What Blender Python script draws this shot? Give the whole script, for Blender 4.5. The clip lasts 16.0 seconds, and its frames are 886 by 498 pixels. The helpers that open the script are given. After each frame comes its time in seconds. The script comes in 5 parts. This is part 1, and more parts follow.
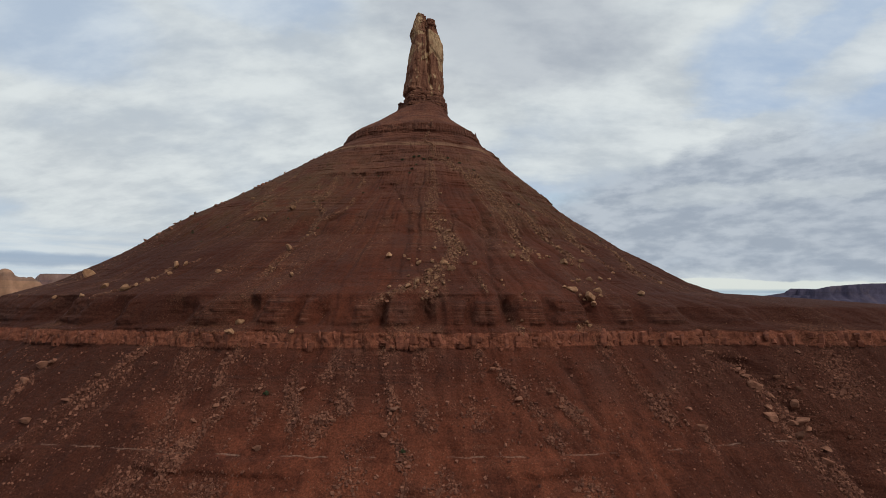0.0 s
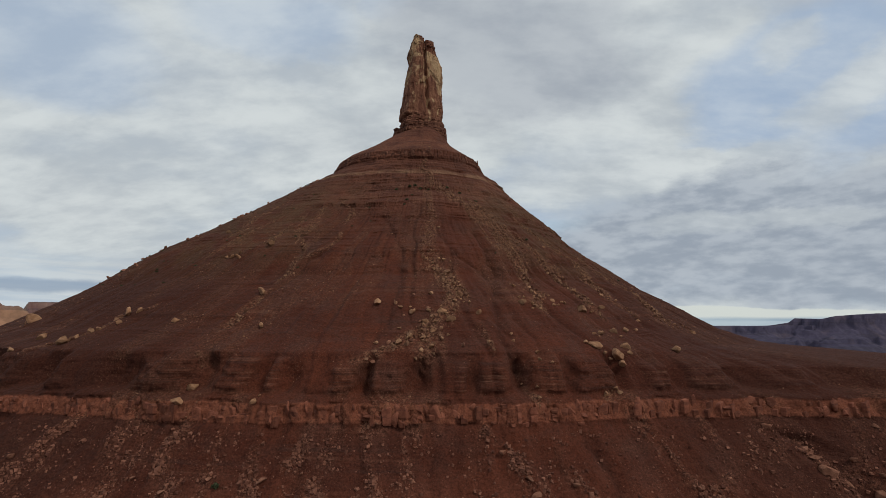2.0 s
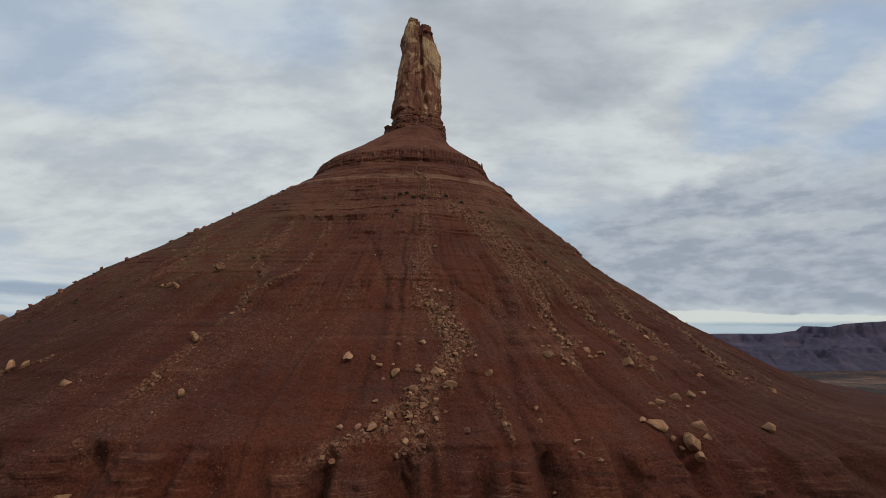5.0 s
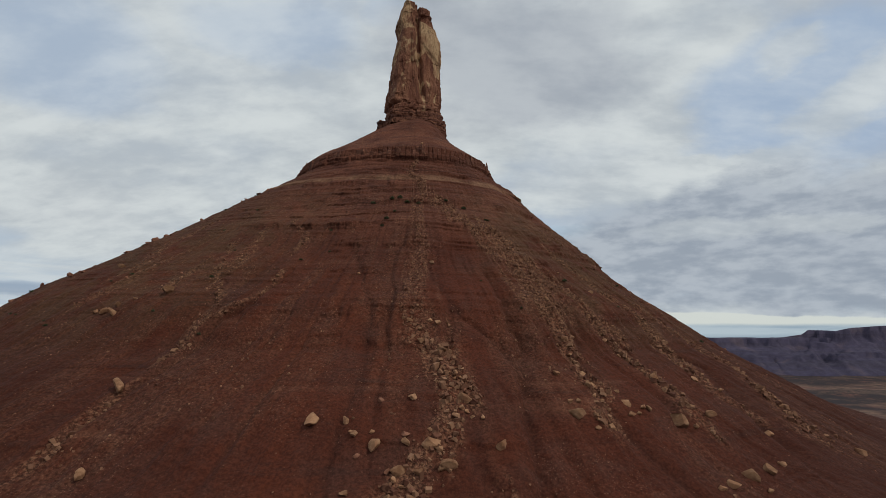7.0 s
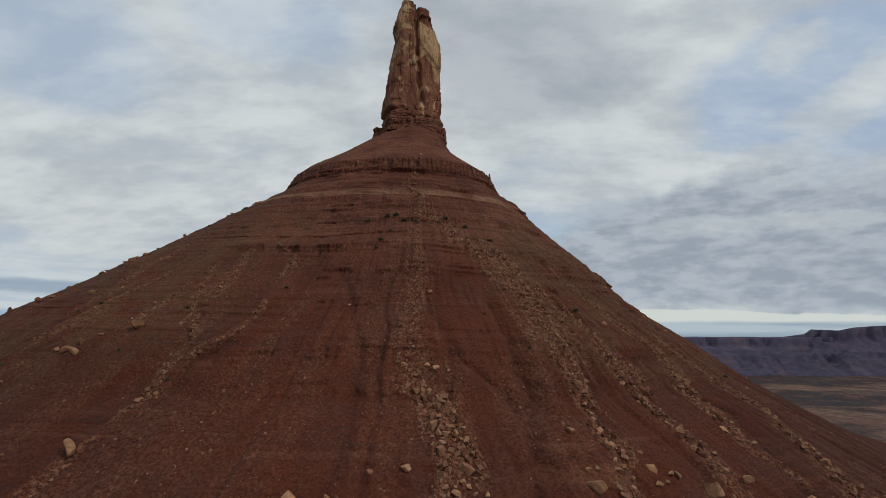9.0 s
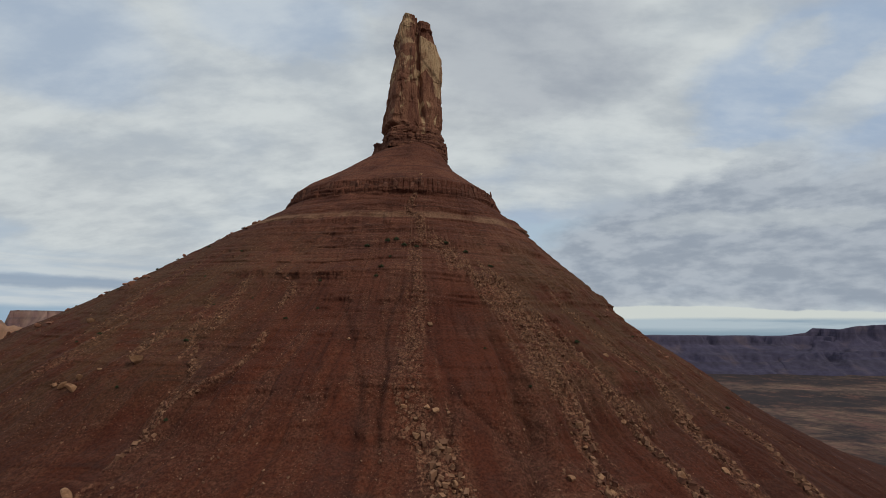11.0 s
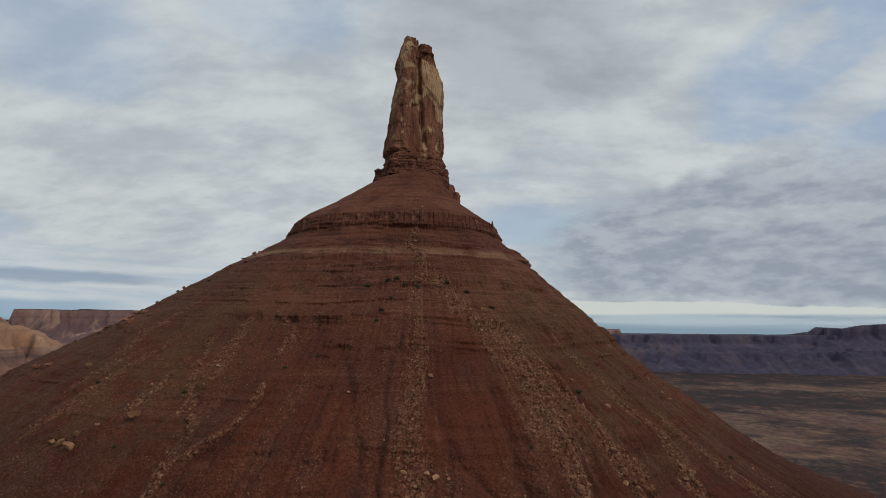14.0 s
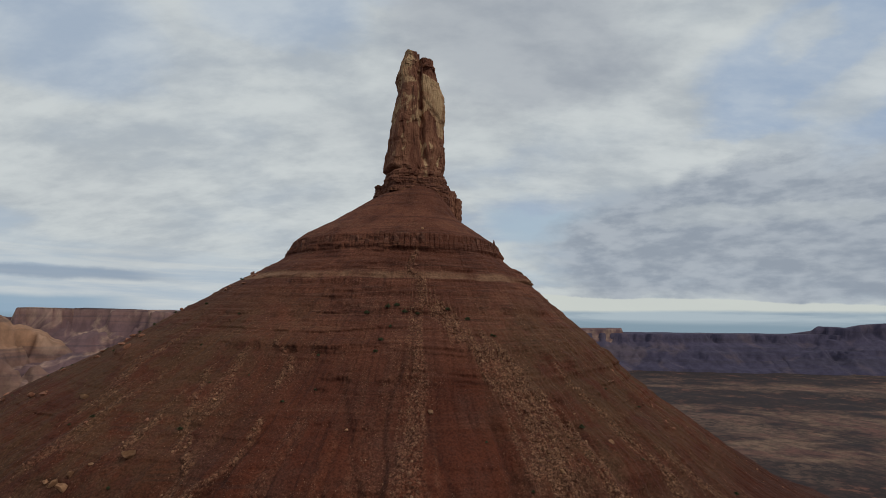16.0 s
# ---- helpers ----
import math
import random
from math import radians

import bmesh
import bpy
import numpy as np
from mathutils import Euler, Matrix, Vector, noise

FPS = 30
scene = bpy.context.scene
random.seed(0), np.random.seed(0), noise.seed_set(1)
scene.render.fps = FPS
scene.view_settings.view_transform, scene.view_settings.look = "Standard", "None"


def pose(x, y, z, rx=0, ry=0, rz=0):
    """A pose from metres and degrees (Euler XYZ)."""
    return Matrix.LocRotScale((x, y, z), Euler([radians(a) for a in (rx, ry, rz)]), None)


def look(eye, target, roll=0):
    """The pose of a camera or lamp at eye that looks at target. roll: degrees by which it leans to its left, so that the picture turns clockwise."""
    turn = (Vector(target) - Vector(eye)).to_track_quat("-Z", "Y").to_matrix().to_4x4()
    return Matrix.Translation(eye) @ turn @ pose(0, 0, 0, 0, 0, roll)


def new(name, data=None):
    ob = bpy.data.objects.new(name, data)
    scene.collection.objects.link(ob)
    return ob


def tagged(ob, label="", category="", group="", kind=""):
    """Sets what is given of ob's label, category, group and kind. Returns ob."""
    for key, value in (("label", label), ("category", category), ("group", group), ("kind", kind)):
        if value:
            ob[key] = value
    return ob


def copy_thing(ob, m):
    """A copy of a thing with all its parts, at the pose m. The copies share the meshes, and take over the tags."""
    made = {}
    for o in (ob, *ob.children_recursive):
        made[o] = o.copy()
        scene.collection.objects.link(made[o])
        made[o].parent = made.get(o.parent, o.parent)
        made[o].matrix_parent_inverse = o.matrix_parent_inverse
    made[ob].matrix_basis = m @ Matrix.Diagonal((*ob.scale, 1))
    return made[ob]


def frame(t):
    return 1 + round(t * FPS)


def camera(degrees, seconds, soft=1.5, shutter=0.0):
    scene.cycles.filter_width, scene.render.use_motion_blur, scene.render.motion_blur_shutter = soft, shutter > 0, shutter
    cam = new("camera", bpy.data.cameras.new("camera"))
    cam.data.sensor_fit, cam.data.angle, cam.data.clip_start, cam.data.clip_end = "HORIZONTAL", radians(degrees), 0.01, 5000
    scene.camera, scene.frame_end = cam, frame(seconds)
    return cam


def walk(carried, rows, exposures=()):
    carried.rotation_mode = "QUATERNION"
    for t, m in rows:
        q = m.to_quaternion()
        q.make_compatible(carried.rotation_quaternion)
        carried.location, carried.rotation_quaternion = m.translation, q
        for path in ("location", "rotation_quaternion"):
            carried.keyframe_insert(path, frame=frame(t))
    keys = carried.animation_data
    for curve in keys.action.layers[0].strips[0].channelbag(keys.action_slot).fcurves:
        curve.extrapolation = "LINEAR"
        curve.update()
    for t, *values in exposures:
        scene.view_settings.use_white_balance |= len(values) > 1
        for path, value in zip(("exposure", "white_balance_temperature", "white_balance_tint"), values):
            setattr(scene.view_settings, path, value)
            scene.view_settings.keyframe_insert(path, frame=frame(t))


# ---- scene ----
cam = camera(84.7, 16.0, soft=0.8)
METRES, EYE, TILT, LEAN, TURN = 300.0, 250.0, 6.0, 0.0, 0.0
ROWS = [
    (0.0, 0.0, 0.0, 0.0, -0.0, 0.0, -0.0),
    (0.5, -0.0016, 0.0401, 0.011, -0.12, 1.53, -0.07),
    (1.0, -0.0001, 0.0842, 0.0213, -0.11, 2.59, -0.12),
    (1.5, 0.0008, 0.131, 0.0306, -0.13, 3.03, -0.14),
    (2.0, 0.0012, 0.1794, 0.0404, -0.15, 3.16, -0.16),
    (2.5, 0.0022, 0.2278, 0.0502, -0.15, 3.28, -0.14),
    (3.0, 0.0036, 0.2759, 0.0603, -0.14, 3.4, -0.13),
    (3.5, 0.0052, 0.3242, 0.07, -0.13, 3.53, -0.13),
    (4.0, 0.0062, 0.3716, 0.081, -0.13, 3.58, -0.18),
    (6.5, 0.0135, 0.6067, 0.133, 0.02, 3.83, -0.3),
    (7.0, 0.0143, 0.6538, 0.1437, 0.05, 3.83, -0.34),
    (7.5, 0.015, 0.6998, 0.1562, 0.05, 3.81, -0.36),
    (8.0, 0.0157, 0.7279, 0.1707, 0.07, 3.72, -0.36),
    (8.5, 0.0164, 0.7338, 0.1855, 0.1, 3.62, -0.36),
    (9.0, 0.0164, 0.7342, 0.2017, 0.14, 3.48, -0.4),
    (9.5, 0.0166, 0.7351, 0.2173, 0.18, 3.39, -0.44),
    (12.0, 0.0178, 0.7398, 0.2936, 0.36, 2.75, -0.55),
    (12.5, 0.018, 0.7407, 0.3092, 0.4, 2.66, -0.57),
    (13.0, 0.0184, 0.7415, 0.3246, 0.44, 2.58, -0.6),
    (13.5, 0.0186, 0.7426, 0.34, 0.48, 2.52, -0.6),
    (14.0, 0.0188, 0.7436, 0.3559, 0.53, 2.44, -0.64),
    (14.5, 0.0189, 0.7447, 0.3719, 0.56, 2.38, -0.67),
    (15.0, 0.019, 0.747, 0.3875, 0.62, 2.31, -0.7),
    (15.5, 0.0189, 0.7516, 0.4025, 0.65, 2.2, -0.73),
    (16.0, 0.0199, 0.7585, 0.4178, 0.72, 2.02, -0.74),
]
walk(cam, [(t, pose(0, 0, EYE, TILT, LEAN, TURN) @ pose(METRES * x, METRES * y, METRES * z, 90 + pitch, roll, yaw)) for t, x, y, z, yaw, pitch, roll in ROWS],
     exposures=[(0.0, 0.10), (0.6, -0.03), (2.0, -0.06), (9.0, -0.09), (16.0, -0.19)])


# ---- world, sun, exposure ----
SUN_UP, SUN_AZ = 45.0, 124.0          # degrees above the horizon, clockwise from the view's forward direction


def math_node(nt, op, a, b=None, clamp=False):
    n = nt.nodes.new("ShaderNodeMath")
    n.operation, n.use_clamp = op, clamp
    for i, v in enumerate((a, b)):
        if v is None:
            continue
        if isinstance(v, (int, float)):
            n.inputs[i].default_value = v
        else:
            nt.links.new(v, n.inputs[i])
    return n.outputs[0]


def noise_node(nt, vector, scale, detail=5.0, rough=0.55, distortion=0.0):
    n = nt.nodes.new("ShaderNodeTexNoise")
    n.inputs["Scale"].default_value = scale
    n.inputs["Detail"].default_value = detail
    n.inputs["Roughness"].default_value = rough
    n.inputs["Distortion"].default_value = distortion
    if vector is not None:
        nt.links.new(vector, n.inputs["Vector"])
    return n.outputs["Fac"]


def map_node(nt, value, a, b, c=0.0, d=1.0, smooth=True):
    n = nt.nodes.new("ShaderNodeMapRange")
    n.interpolation_type = "SMOOTHSTEP" if smooth else "LINEAR"
    for key, v in (("From Min", a), ("From Max", b), ("To Min", c), ("To Max", d)):
        n.inputs[key].default_value = v
    nt.links.new(value, n.inputs["Value"])
    return n.outputs["Result"]


def mix_node(nt, fac, a, b, blend="MIX"):
    n = nt.nodes.new("ShaderNodeMix")
    n.data_type, n.blend_type = "RGBA", blend
    for key, v in ((0, fac), (6, a), (7, b)):
        if isinstance(v, (int, float)):
            n.inputs[key].default_value = v
        elif isinstance(v, tuple):
            n.inputs[key].default_value = (*v, 1.0)
        else:
            nt.links.new(v, n.inputs[key])
    return n.outputs[2]


def vec_scale(nt, vector, sx, sy, sz, off=(0, 0, 0), turn=0.0):
    n = nt.nodes.new("ShaderNodeMapping")
    n.inputs["Scale"].default_value = (sx, sy, sz)
    n.inputs["Location"].default_value = off
    n.inputs["Rotation"].default_value = (0, 0, radians(turn))
    nt.links.new(vector, n.inputs["Vector"])
    return n.outputs["Vector"]


def make_sky():
    world = bpy.data.worlds.new("sky")
    scene.world = world
    world.use_nodes = True
    nt = world.node_tree
    nt.nodes.clear()
    out = nt.nodes.new("ShaderNodeOutputWorld")
    bg = nt.nodes.new("ShaderNodeBackground")
    sky = nt.nodes.new("ShaderNodeTexSky")
    sky.sky_type, sky.sun_disc = "NISHITA", False
    sky.sun_elevation, sky.sun_rotation = radians(SUN_UP), radians(SUN_AZ)
    sky.air_density, sky.dust_density, sky.ozone_density = 1.0, 0.6, 2.0
    tc = nt.nodes.new("ShaderNodeTexCoord")
    sep = nt.nodes.new("ShaderNodeSeparateXYZ")
    nt.links.new(tc.outputs["Generated"], sep.inputs[0])
    x, y, z = sep.outputs
    up = math_node(nt, "MAXIMUM", z, 0.0)
    # clouds lie on a flat layer overhead, so they crowd together towards the horizon
    inv = math_node(nt, "DIVIDE", 1.0, math_node(nt, "ADD", up, 0.36))
    comb = nt.nodes.new("ShaderNodeCombineXYZ")
    nt.links.new(math_node(nt, "MULTIPLY", x, inv), comb.inputs[0])
    nt.links.new(math_node(nt, "MULTIPLY", y, inv), comb.inputs[1])
    flat = comb.outputs[0]
    big = noise_node(nt, vec_scale(nt, flat, 0.9, 1.0, 1.0, (3.1, 0.7, 0.0), -12.0), 1.45, 3.0, 0.5, 0.2)
    mid = noise_node(nt, vec_scale(nt, flat, 0.85, 1.25, 1.0, (1.3, 4.4, 0.0), 8.0), 3.0, 9.0, 0.53, 0.15)
    fine = noise_node(nt, vec_scale(nt, flat, 0.8, 1.5, 1.0, (7.0, 2.0, 0.0), 14.0), 11.0, 7.0, 0.6, 0.1)
    body = math_node(nt, "ADD", math_node(nt, "MULTIPLY", big, 0.5), math_node(nt, "MULTIPLY", mid, 0.5))
    cover = map_node(nt, body, 0.36, 0.52, 0.25, 1.0)
    tone = math_node(nt, "ADD", math_node(nt, "MULTIPLY", mid, 0.7), math_node(nt, "MULTIPLY", fine, 0.3))
    tone = map_node(nt, tone, 0.36, 0.62)
    cloud = mix_node(nt, tone, (0.439, 0.483, 0.525), (0.630, 0.680, 0.690))
    thick = map_node(nt, big, 0.50, 0.70)
    cloud = mix_node(nt, math_node(nt, "MULTIPLY", thick, 0.5), cloud, (0.44, 0.455, 0.49))
    scaled = nt.nodes.new("ShaderNodeVectorMath")
    scaled.operation = "SCALE"
    scaled.inputs["Scale"].default_value = 0.12
    nt.links.new(sky.outputs[0], scaled.inputs[0])
    blue = mix_node(nt, 0.7, scaled.outputs[0], (0.44, 0.54, 0.68))
    colour = mix_node(nt, cover, blue, cloud)
    # bearing and height in degrees, frayed by noise, to lay out the large cloud masses
    az = math_node(nt, "MULTIPLY", math_node(nt, "ARCTAN2", x, y), 57.2958)
    el = math_node(nt, "MULTIPLY", math_node(nt, "ARCSINE", z), 57.2958)
    soft_x = math_node(nt, "SUBTRACT", noise_node(nt, vec_scale(nt, tc.outputs["Generated"], 1.0, 1.0, 1.6, (2, 5, 1)), 3.4, 8.0, 0.58), 0.5)
    soft_y = math_node(nt, "SUBTRACT", noise_node(nt, vec_scale(nt, tc.outputs["Generated"], 1.0, 1.0, 2.2, (8, 1, 3)), 4.2, 8.0, 0.60), 0.5)
    azf = math_node(nt, "ADD", az, math_node(nt, "MULTIPLY", soft_x, 17.0))
    elf = math_node(nt, "ADD", el, math_node(nt, "MULTIPLY", soft_y, 10.0))

    def mass(a0, e0, wide, tall, edge=0.35, lean=0.0):
        """Cover from 0 to 1 of one cloud mass, an ellipse round a bearing and a height."""
        da = math_node(nt, "SUBTRACT", azf, a0)
        de = math_node(nt, "SUBTRACT", math_node(nt, "SUBTRACT", elf, e0), math_node(nt, "MULTIPLY", da, lean))
        da, de = math_node(nt, "DIVIDE", da, wide), math_node(nt, "DIVIDE", de, tall)
        q = math_node(nt, "ADD", math_node(nt, "MULTIPLY", da, da), math_node(nt, "MULTIPLY", de, de))
        return map_node(nt, q, 1.0 + edge, 1.0 - edge)

    def lay(base, cover_of, most, tint):
        return mix_node(nt, math_node(nt, "MULTIPLY", cover_of, most), base, tint)

    puff = mix_node(nt, tone, (0.477, 0.527, 0.565), (0.668, 0.714, 0.725))
    grey = mix_node(nt, tone, (0.358, 0.399, 0.455), (0.477, 0.517, 0.560))
    clear = mix_node(nt, tone, (0.36, 0.465, 0.62), (0.50, 0.585, 0.69))
    cyan = (0.44, 0.56, 0.66)
    # pale broken cloud over the west, the grey mass overhead with its bright rim, the blue gap to the east of it
    colour = lay(colour, mass(-26, 20, 30, 15, 0.7), 0.8, puff)
    colour = lay(colour, mass(-41, 25, 9, 5, 0.8), 0.6, clear)
    colour = lay(colour, mass(-20, 31.5, 9, 3.5, 0.8), 0.6, clear)
    colour = lay(colour, mass(-7, 35, 4, 2.5, 0.8), 0.6, clear)
    colour = lay(colour, mass(22, 25, 15, 12, 0.5), 0.85, puff)
    colour = lay(colour, mass(9, 31, 17, 6.5, 0.6, -0.12), 0.9, grey)
    colour = lay(colour, mass(39.5, 22, 10, 7.5, 0.5), 0.9, clear)
    colour = lay(colour, mass(37.5, 26.5, 2.6, 1.7, 0.9), 0.7, puff)
    colour = lay(colour, mass(42.5, 21.5, 5, 2.6, 0.9, 0.5), 0.8, puff)
    colour = lay(colour, mass(25, 16.8, 15, 2.6, 0.7, -0.04), 0.85, puff)
    colour = lay(colour, mass(12, 11.5, 7, 1.8, 0.8), 0.75, cyan)
    colour = lay(colour, mass(33, 18.8, 5, 1.2, 0.8), 0.6, clear)
    # rippled grey bank over the east
    plane = nt.nodes.new("ShaderNodeCombineXYZ")
    nt.links.new(math_node(nt, "MULTIPLY", az, 0.20), plane.inputs[0])
    nt.links.new(math_node(nt, "MULTIPLY", el, 0.50), plane.inputs[1])
    plane.inputs[2].default_value = 0.37
    ripple = noise_node(nt, plane.outputs[0], 1.5, 9.0, 0.56, 0.0)
    ripple = map_node(nt, ripple, 0.34, 0.66)
    bank = mix_node(nt, ripple, (0.310, 0.360, 0.430), (0.445, 0.495, 0.555))
    colour = lay(colour, mass(38, 8.0, 28, 7.0, 0.35), 0.95, bank)
    colour = lay(colour, mass(33, 10, 10, 1.3, 0.9), 0.5, puff)
    # thin layered streaks low over the west
    low = noise_node(nt, vec_scale(nt, tc.outputs["Generated"], 1.9, 1.9, 26.0), 1.7, 7.0, 0.58, 0.5)
    streak = map_node(nt, low, 0.38, 0.62)
    west = mix_node(nt, streak, (0.46, 0.555, 0.65), (0.64, 0.69, 0.71))
    west_low = math_node(nt, "MULTIPLY", map_node(nt, el, 8.5, 3.5), map_node(nt, az, 2.0, -12.0))
    colour = lay(colour, west_low, 0.8, west)
    slate = math_node(nt, "MULTIPLY", map_node(nt, math_node(nt, "ABSOLUTE", math_node(nt, "SUBTRACT", math_node(nt, "ADD", el, math_node(nt, "MULTIPLY", soft_y, 2.2)), 3.9)), 0.85, 0.3), map_node(nt, math_node(nt, "ADD", az, math_node(nt, "MULTIPLY", el, 2.0)), -20.0, -27.0))
    colour = lay(colour, slate, 0.75, (0.27, 0.35, 0.46))
    colour = lay(colour, math_node(nt, "MULTIPLY", map_node(nt, math_node(nt, "ADD", el, math_node(nt, "MULTIPLY", soft_y, 1.2)), 2.0, 1.2), map_node(nt, az, -30.0, -38.0)), 0.85, (0.29, 0.42, 0.55))
    # pale clear slot over the eastern horizon, thinning to the south, and blue distance under it
    wave = math_node(nt, "ADD", el, math_node(nt, "MULTIPLY", soft_y, 1.7))
    upper = map_node(nt, az, 12.0, 44.0, 2.75, 1.35, smooth=False)
    slot = math_node(nt, "MULTIPLY", map_node(nt, math_node(nt, "SUBTRACT", wave, upper), 0.12, -0.08), map_node(nt, az, -4.0, 8.0))
    colour = lay(colour, slot, 0.92, (0.66, 0.70, 0.66))
    under = math_node(nt, "MULTIPLY", map_node(nt, math_node(nt, "ADD", el, math_node(nt, "MULTIPLY", soft_y, 0.7)), 1.15, 0.75), map_node(nt, az, -4.0, 8.0))
    haze = mix_node(nt, streak, (0.29, 0.385, 0.47), (0.44, 0.53, 0.59))
    colour = lay(colour, under, 0.95, haze)
    colour = lay(colour, map_node(nt, el, 0.2, -0.6), 0.9, (0.24, 0.34, 0.42))
    nt.links.new(colour, bg.inputs["Color"])
    bg.inputs["Strength"].default_value = 1.0
    nt.links.new(bg.outputs[0], out.inputs[0])


make_sky()
sun = new("sun", bpy.data.lights.new("sun", "SUN"))
sun.data.energy, sun.data.angle, sun.data.color = 1.25, radians(12), (1.0, 0.93, 0.82)
_az, _up = radians(SUN_AZ), radians(SUN_UP)
sun.matrix_world = look((math.sin(_az) * math.cos(_up) * 900, math.cos(_az) * math.cos(_up) * 900, math.sin(_up) * 900 + 300), (0, 0, 300))


# ---- materials ----
def material(name, rough=0.9):
    m = bpy.data.materials.new(name)
    m.use_nodes = True
    nt = m.node_tree
    bsdf = nt.nodes["Principled BSDF"]
    bsdf.inputs["Roughness"].default_value = rough
    bsdf.inputs["Specular IOR Level"].default_value = 0.15
    geo = nt.nodes.new("ShaderNodeNewGeometry")
    return m, nt, bsdf, geo.outputs["Position"]


def bump(nt, bsdf, height, strength, distance):
    n = nt.nodes.new("ShaderNodeBump")
    n.inputs["Strength"].default_value = strength
    n.inputs["Distance"].default_value = distance
    nt.links.new(height, n.inputs["Height"])
    nt.links.new(n.outputs[0], bsdf.inputs["Normal"])


def attribute(nt, name):
    n = nt.nodes.new("ShaderNodeAttribute")
    n.attribute_name = name
    return n.outputs["Fac"]


def wobz(nt, pos, z):
    return math_node(nt, "ADD", z, math_node(nt, "MULTIPLY", math_node(nt, "SUBTRACT", noise_node(nt, pos, 0.02, 4.0), 0.5), 60.0))


def slope_material():
    m, nt, bsdf, pos = material("red_talus", 0.95)
    sep = nt.nodes.new("ShaderNodeSeparateXYZ")
    nt.links.new(pos, sep.inputs[0])
    z = sep.outputs[2]
    broad = noise_node(nt, vec_scale(nt, pos, 0.012, 0.012, 0.02), 1.0, 4.0, 0.55)
    patch = noise_node(nt, pos, 0.055, 6.0, 0.62)
    grain = noise_node(nt, pos, 0.9, 5.0, 0.7)
    col = mix_node(nt, map_node(nt, broad, 0.35, 0.65), (0.064, 0.0172, 0.0094), (0.098, 0.0262, 0.0132))
    high = mix_node(nt, map_node(nt, broad, 0.35, 0.65), (0.100, 0.0345, 0.0205), (0.152, 0.056, 0.0335))
    col = mix_node(nt, map_node(nt, wobz(nt, pos, z), 335.0, 410.0), col, high)
    col = mix_node(nt, map_node(nt, patch, 0.40, 0.70), col, (0.076, 0.0270, 0.0175))
    # thin level beds of darker and paler rock
    bed = noise_node(nt, vec_scale(nt, pos, 0.006, 0.006, 0.34), 1.0, 4.0, 0.6)
    where = map_node(nt, noise_node(nt, vec_scale(nt, pos, 0.02, 0.02, 0.05, (4, 4, 4)), 1.0, 4.0, 0.6), 0.48, 0.64)
    where = math_node(nt, "MAXIMUM", where, map_node(nt, z, 390.0, 440.0))
    away = math_node(nt, "SUBTRACT", 1.0, math_node(nt, "MULTIPLY", map_node(nt, z, 228.0, 236.0), map_node(nt, z, 264.0, 255.0)))
    where = math_node(nt, "MAXIMUM", math_node(nt, "MULTIPLY", where, away), attribute(nt, "bare"))
    col = mix_node(nt, math_node(nt, "MULTIPLY", math_node(nt, "MULTIPLY", map_node(nt, bed, 0.54, 0.66), 0.7), where), col, (0.052, 0.021, 0.015))
    col = mix_node(nt, math_node(nt, "MULTIPLY", math_node(nt, "MULTIPLY", map_node(nt, bed, 0.46, 0.34), 0.4), where), col, (0.16, 0.066, 0.039))
    thin = noise_node(nt, vec_scale(nt, pos, 0.02, 0.02, 1.15, (2, 7, 1)), 1.0, 4.0, 0.65)
    lines = math_node(nt, "MULTIPLY", math_node(nt, "MULTIPLY", map_node(nt, z, 365.0, 400.0), map_node(nt, z, 475.0, 450.0, 0.25, 1.0)), map_node(nt, noise_node(nt, pos, 0.035, 5.0, 0.6), 0.36, 0.56))
    lines = math_node(nt, "MAXIMUM", lines, math_node(nt, "MULTIPLY", attribute(nt, "bare"), map_node(nt, z, 300.0, 240.0, 0.3, 1.0)))
    col = mix_node(nt, math_node(nt, "MULTIPLY", math_node(nt, "MULTIPLY", map_node(nt, thin, 0.52, 0.64), lines), 0.65), col, (0.055, 0.024, 0.018))
    col = mix_node(nt, math_node(nt, "MULTIPLY", math_node(nt, "MULTIPLY", map_node(nt, thin, 0.46, 0.36), lines), 0.5), col, (0.20, 0.098, 0.062))
    # warmer, redder soil low on the apron
    warm = math_node(nt, "MULTIPLY", map_node(nt, wobz(nt, pos, z), 205.0, 170.0), map_node(nt, patch, 0.40, 0.60))
    col = mix_node(nt, math_node(nt, "MULTIPLY", warm, 0.75), col, (0.172, 0.046, 0.022))
    # darker maroon out towards both flanks of the lower slopes
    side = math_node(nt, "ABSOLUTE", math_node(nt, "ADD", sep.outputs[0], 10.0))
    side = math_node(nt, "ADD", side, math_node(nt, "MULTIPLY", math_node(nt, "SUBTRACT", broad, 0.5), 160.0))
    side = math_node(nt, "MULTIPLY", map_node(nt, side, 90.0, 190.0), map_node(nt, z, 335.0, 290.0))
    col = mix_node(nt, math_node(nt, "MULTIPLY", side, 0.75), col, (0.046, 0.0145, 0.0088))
    # fine runnels and gully beds, darker brown down the fall line
    rill = attribute(nt, "rill")
    col = mix_node(nt, math_node(nt, "MULTIPLY", rill, 0.5), col, (0.042, 0.016, 0.011))
    # pale bed and brown upper beds
    wob = math_node(nt, "ADD", z, math_node(nt, "MULTIPLY", noise_node(nt, pos, 0.05, 3.0), 5.0))
    pale = math_node(nt, "MULTIPLY", map_node(nt, wob, 426.2, 427.2), map_node(nt, wob, 433.0, 429.5))
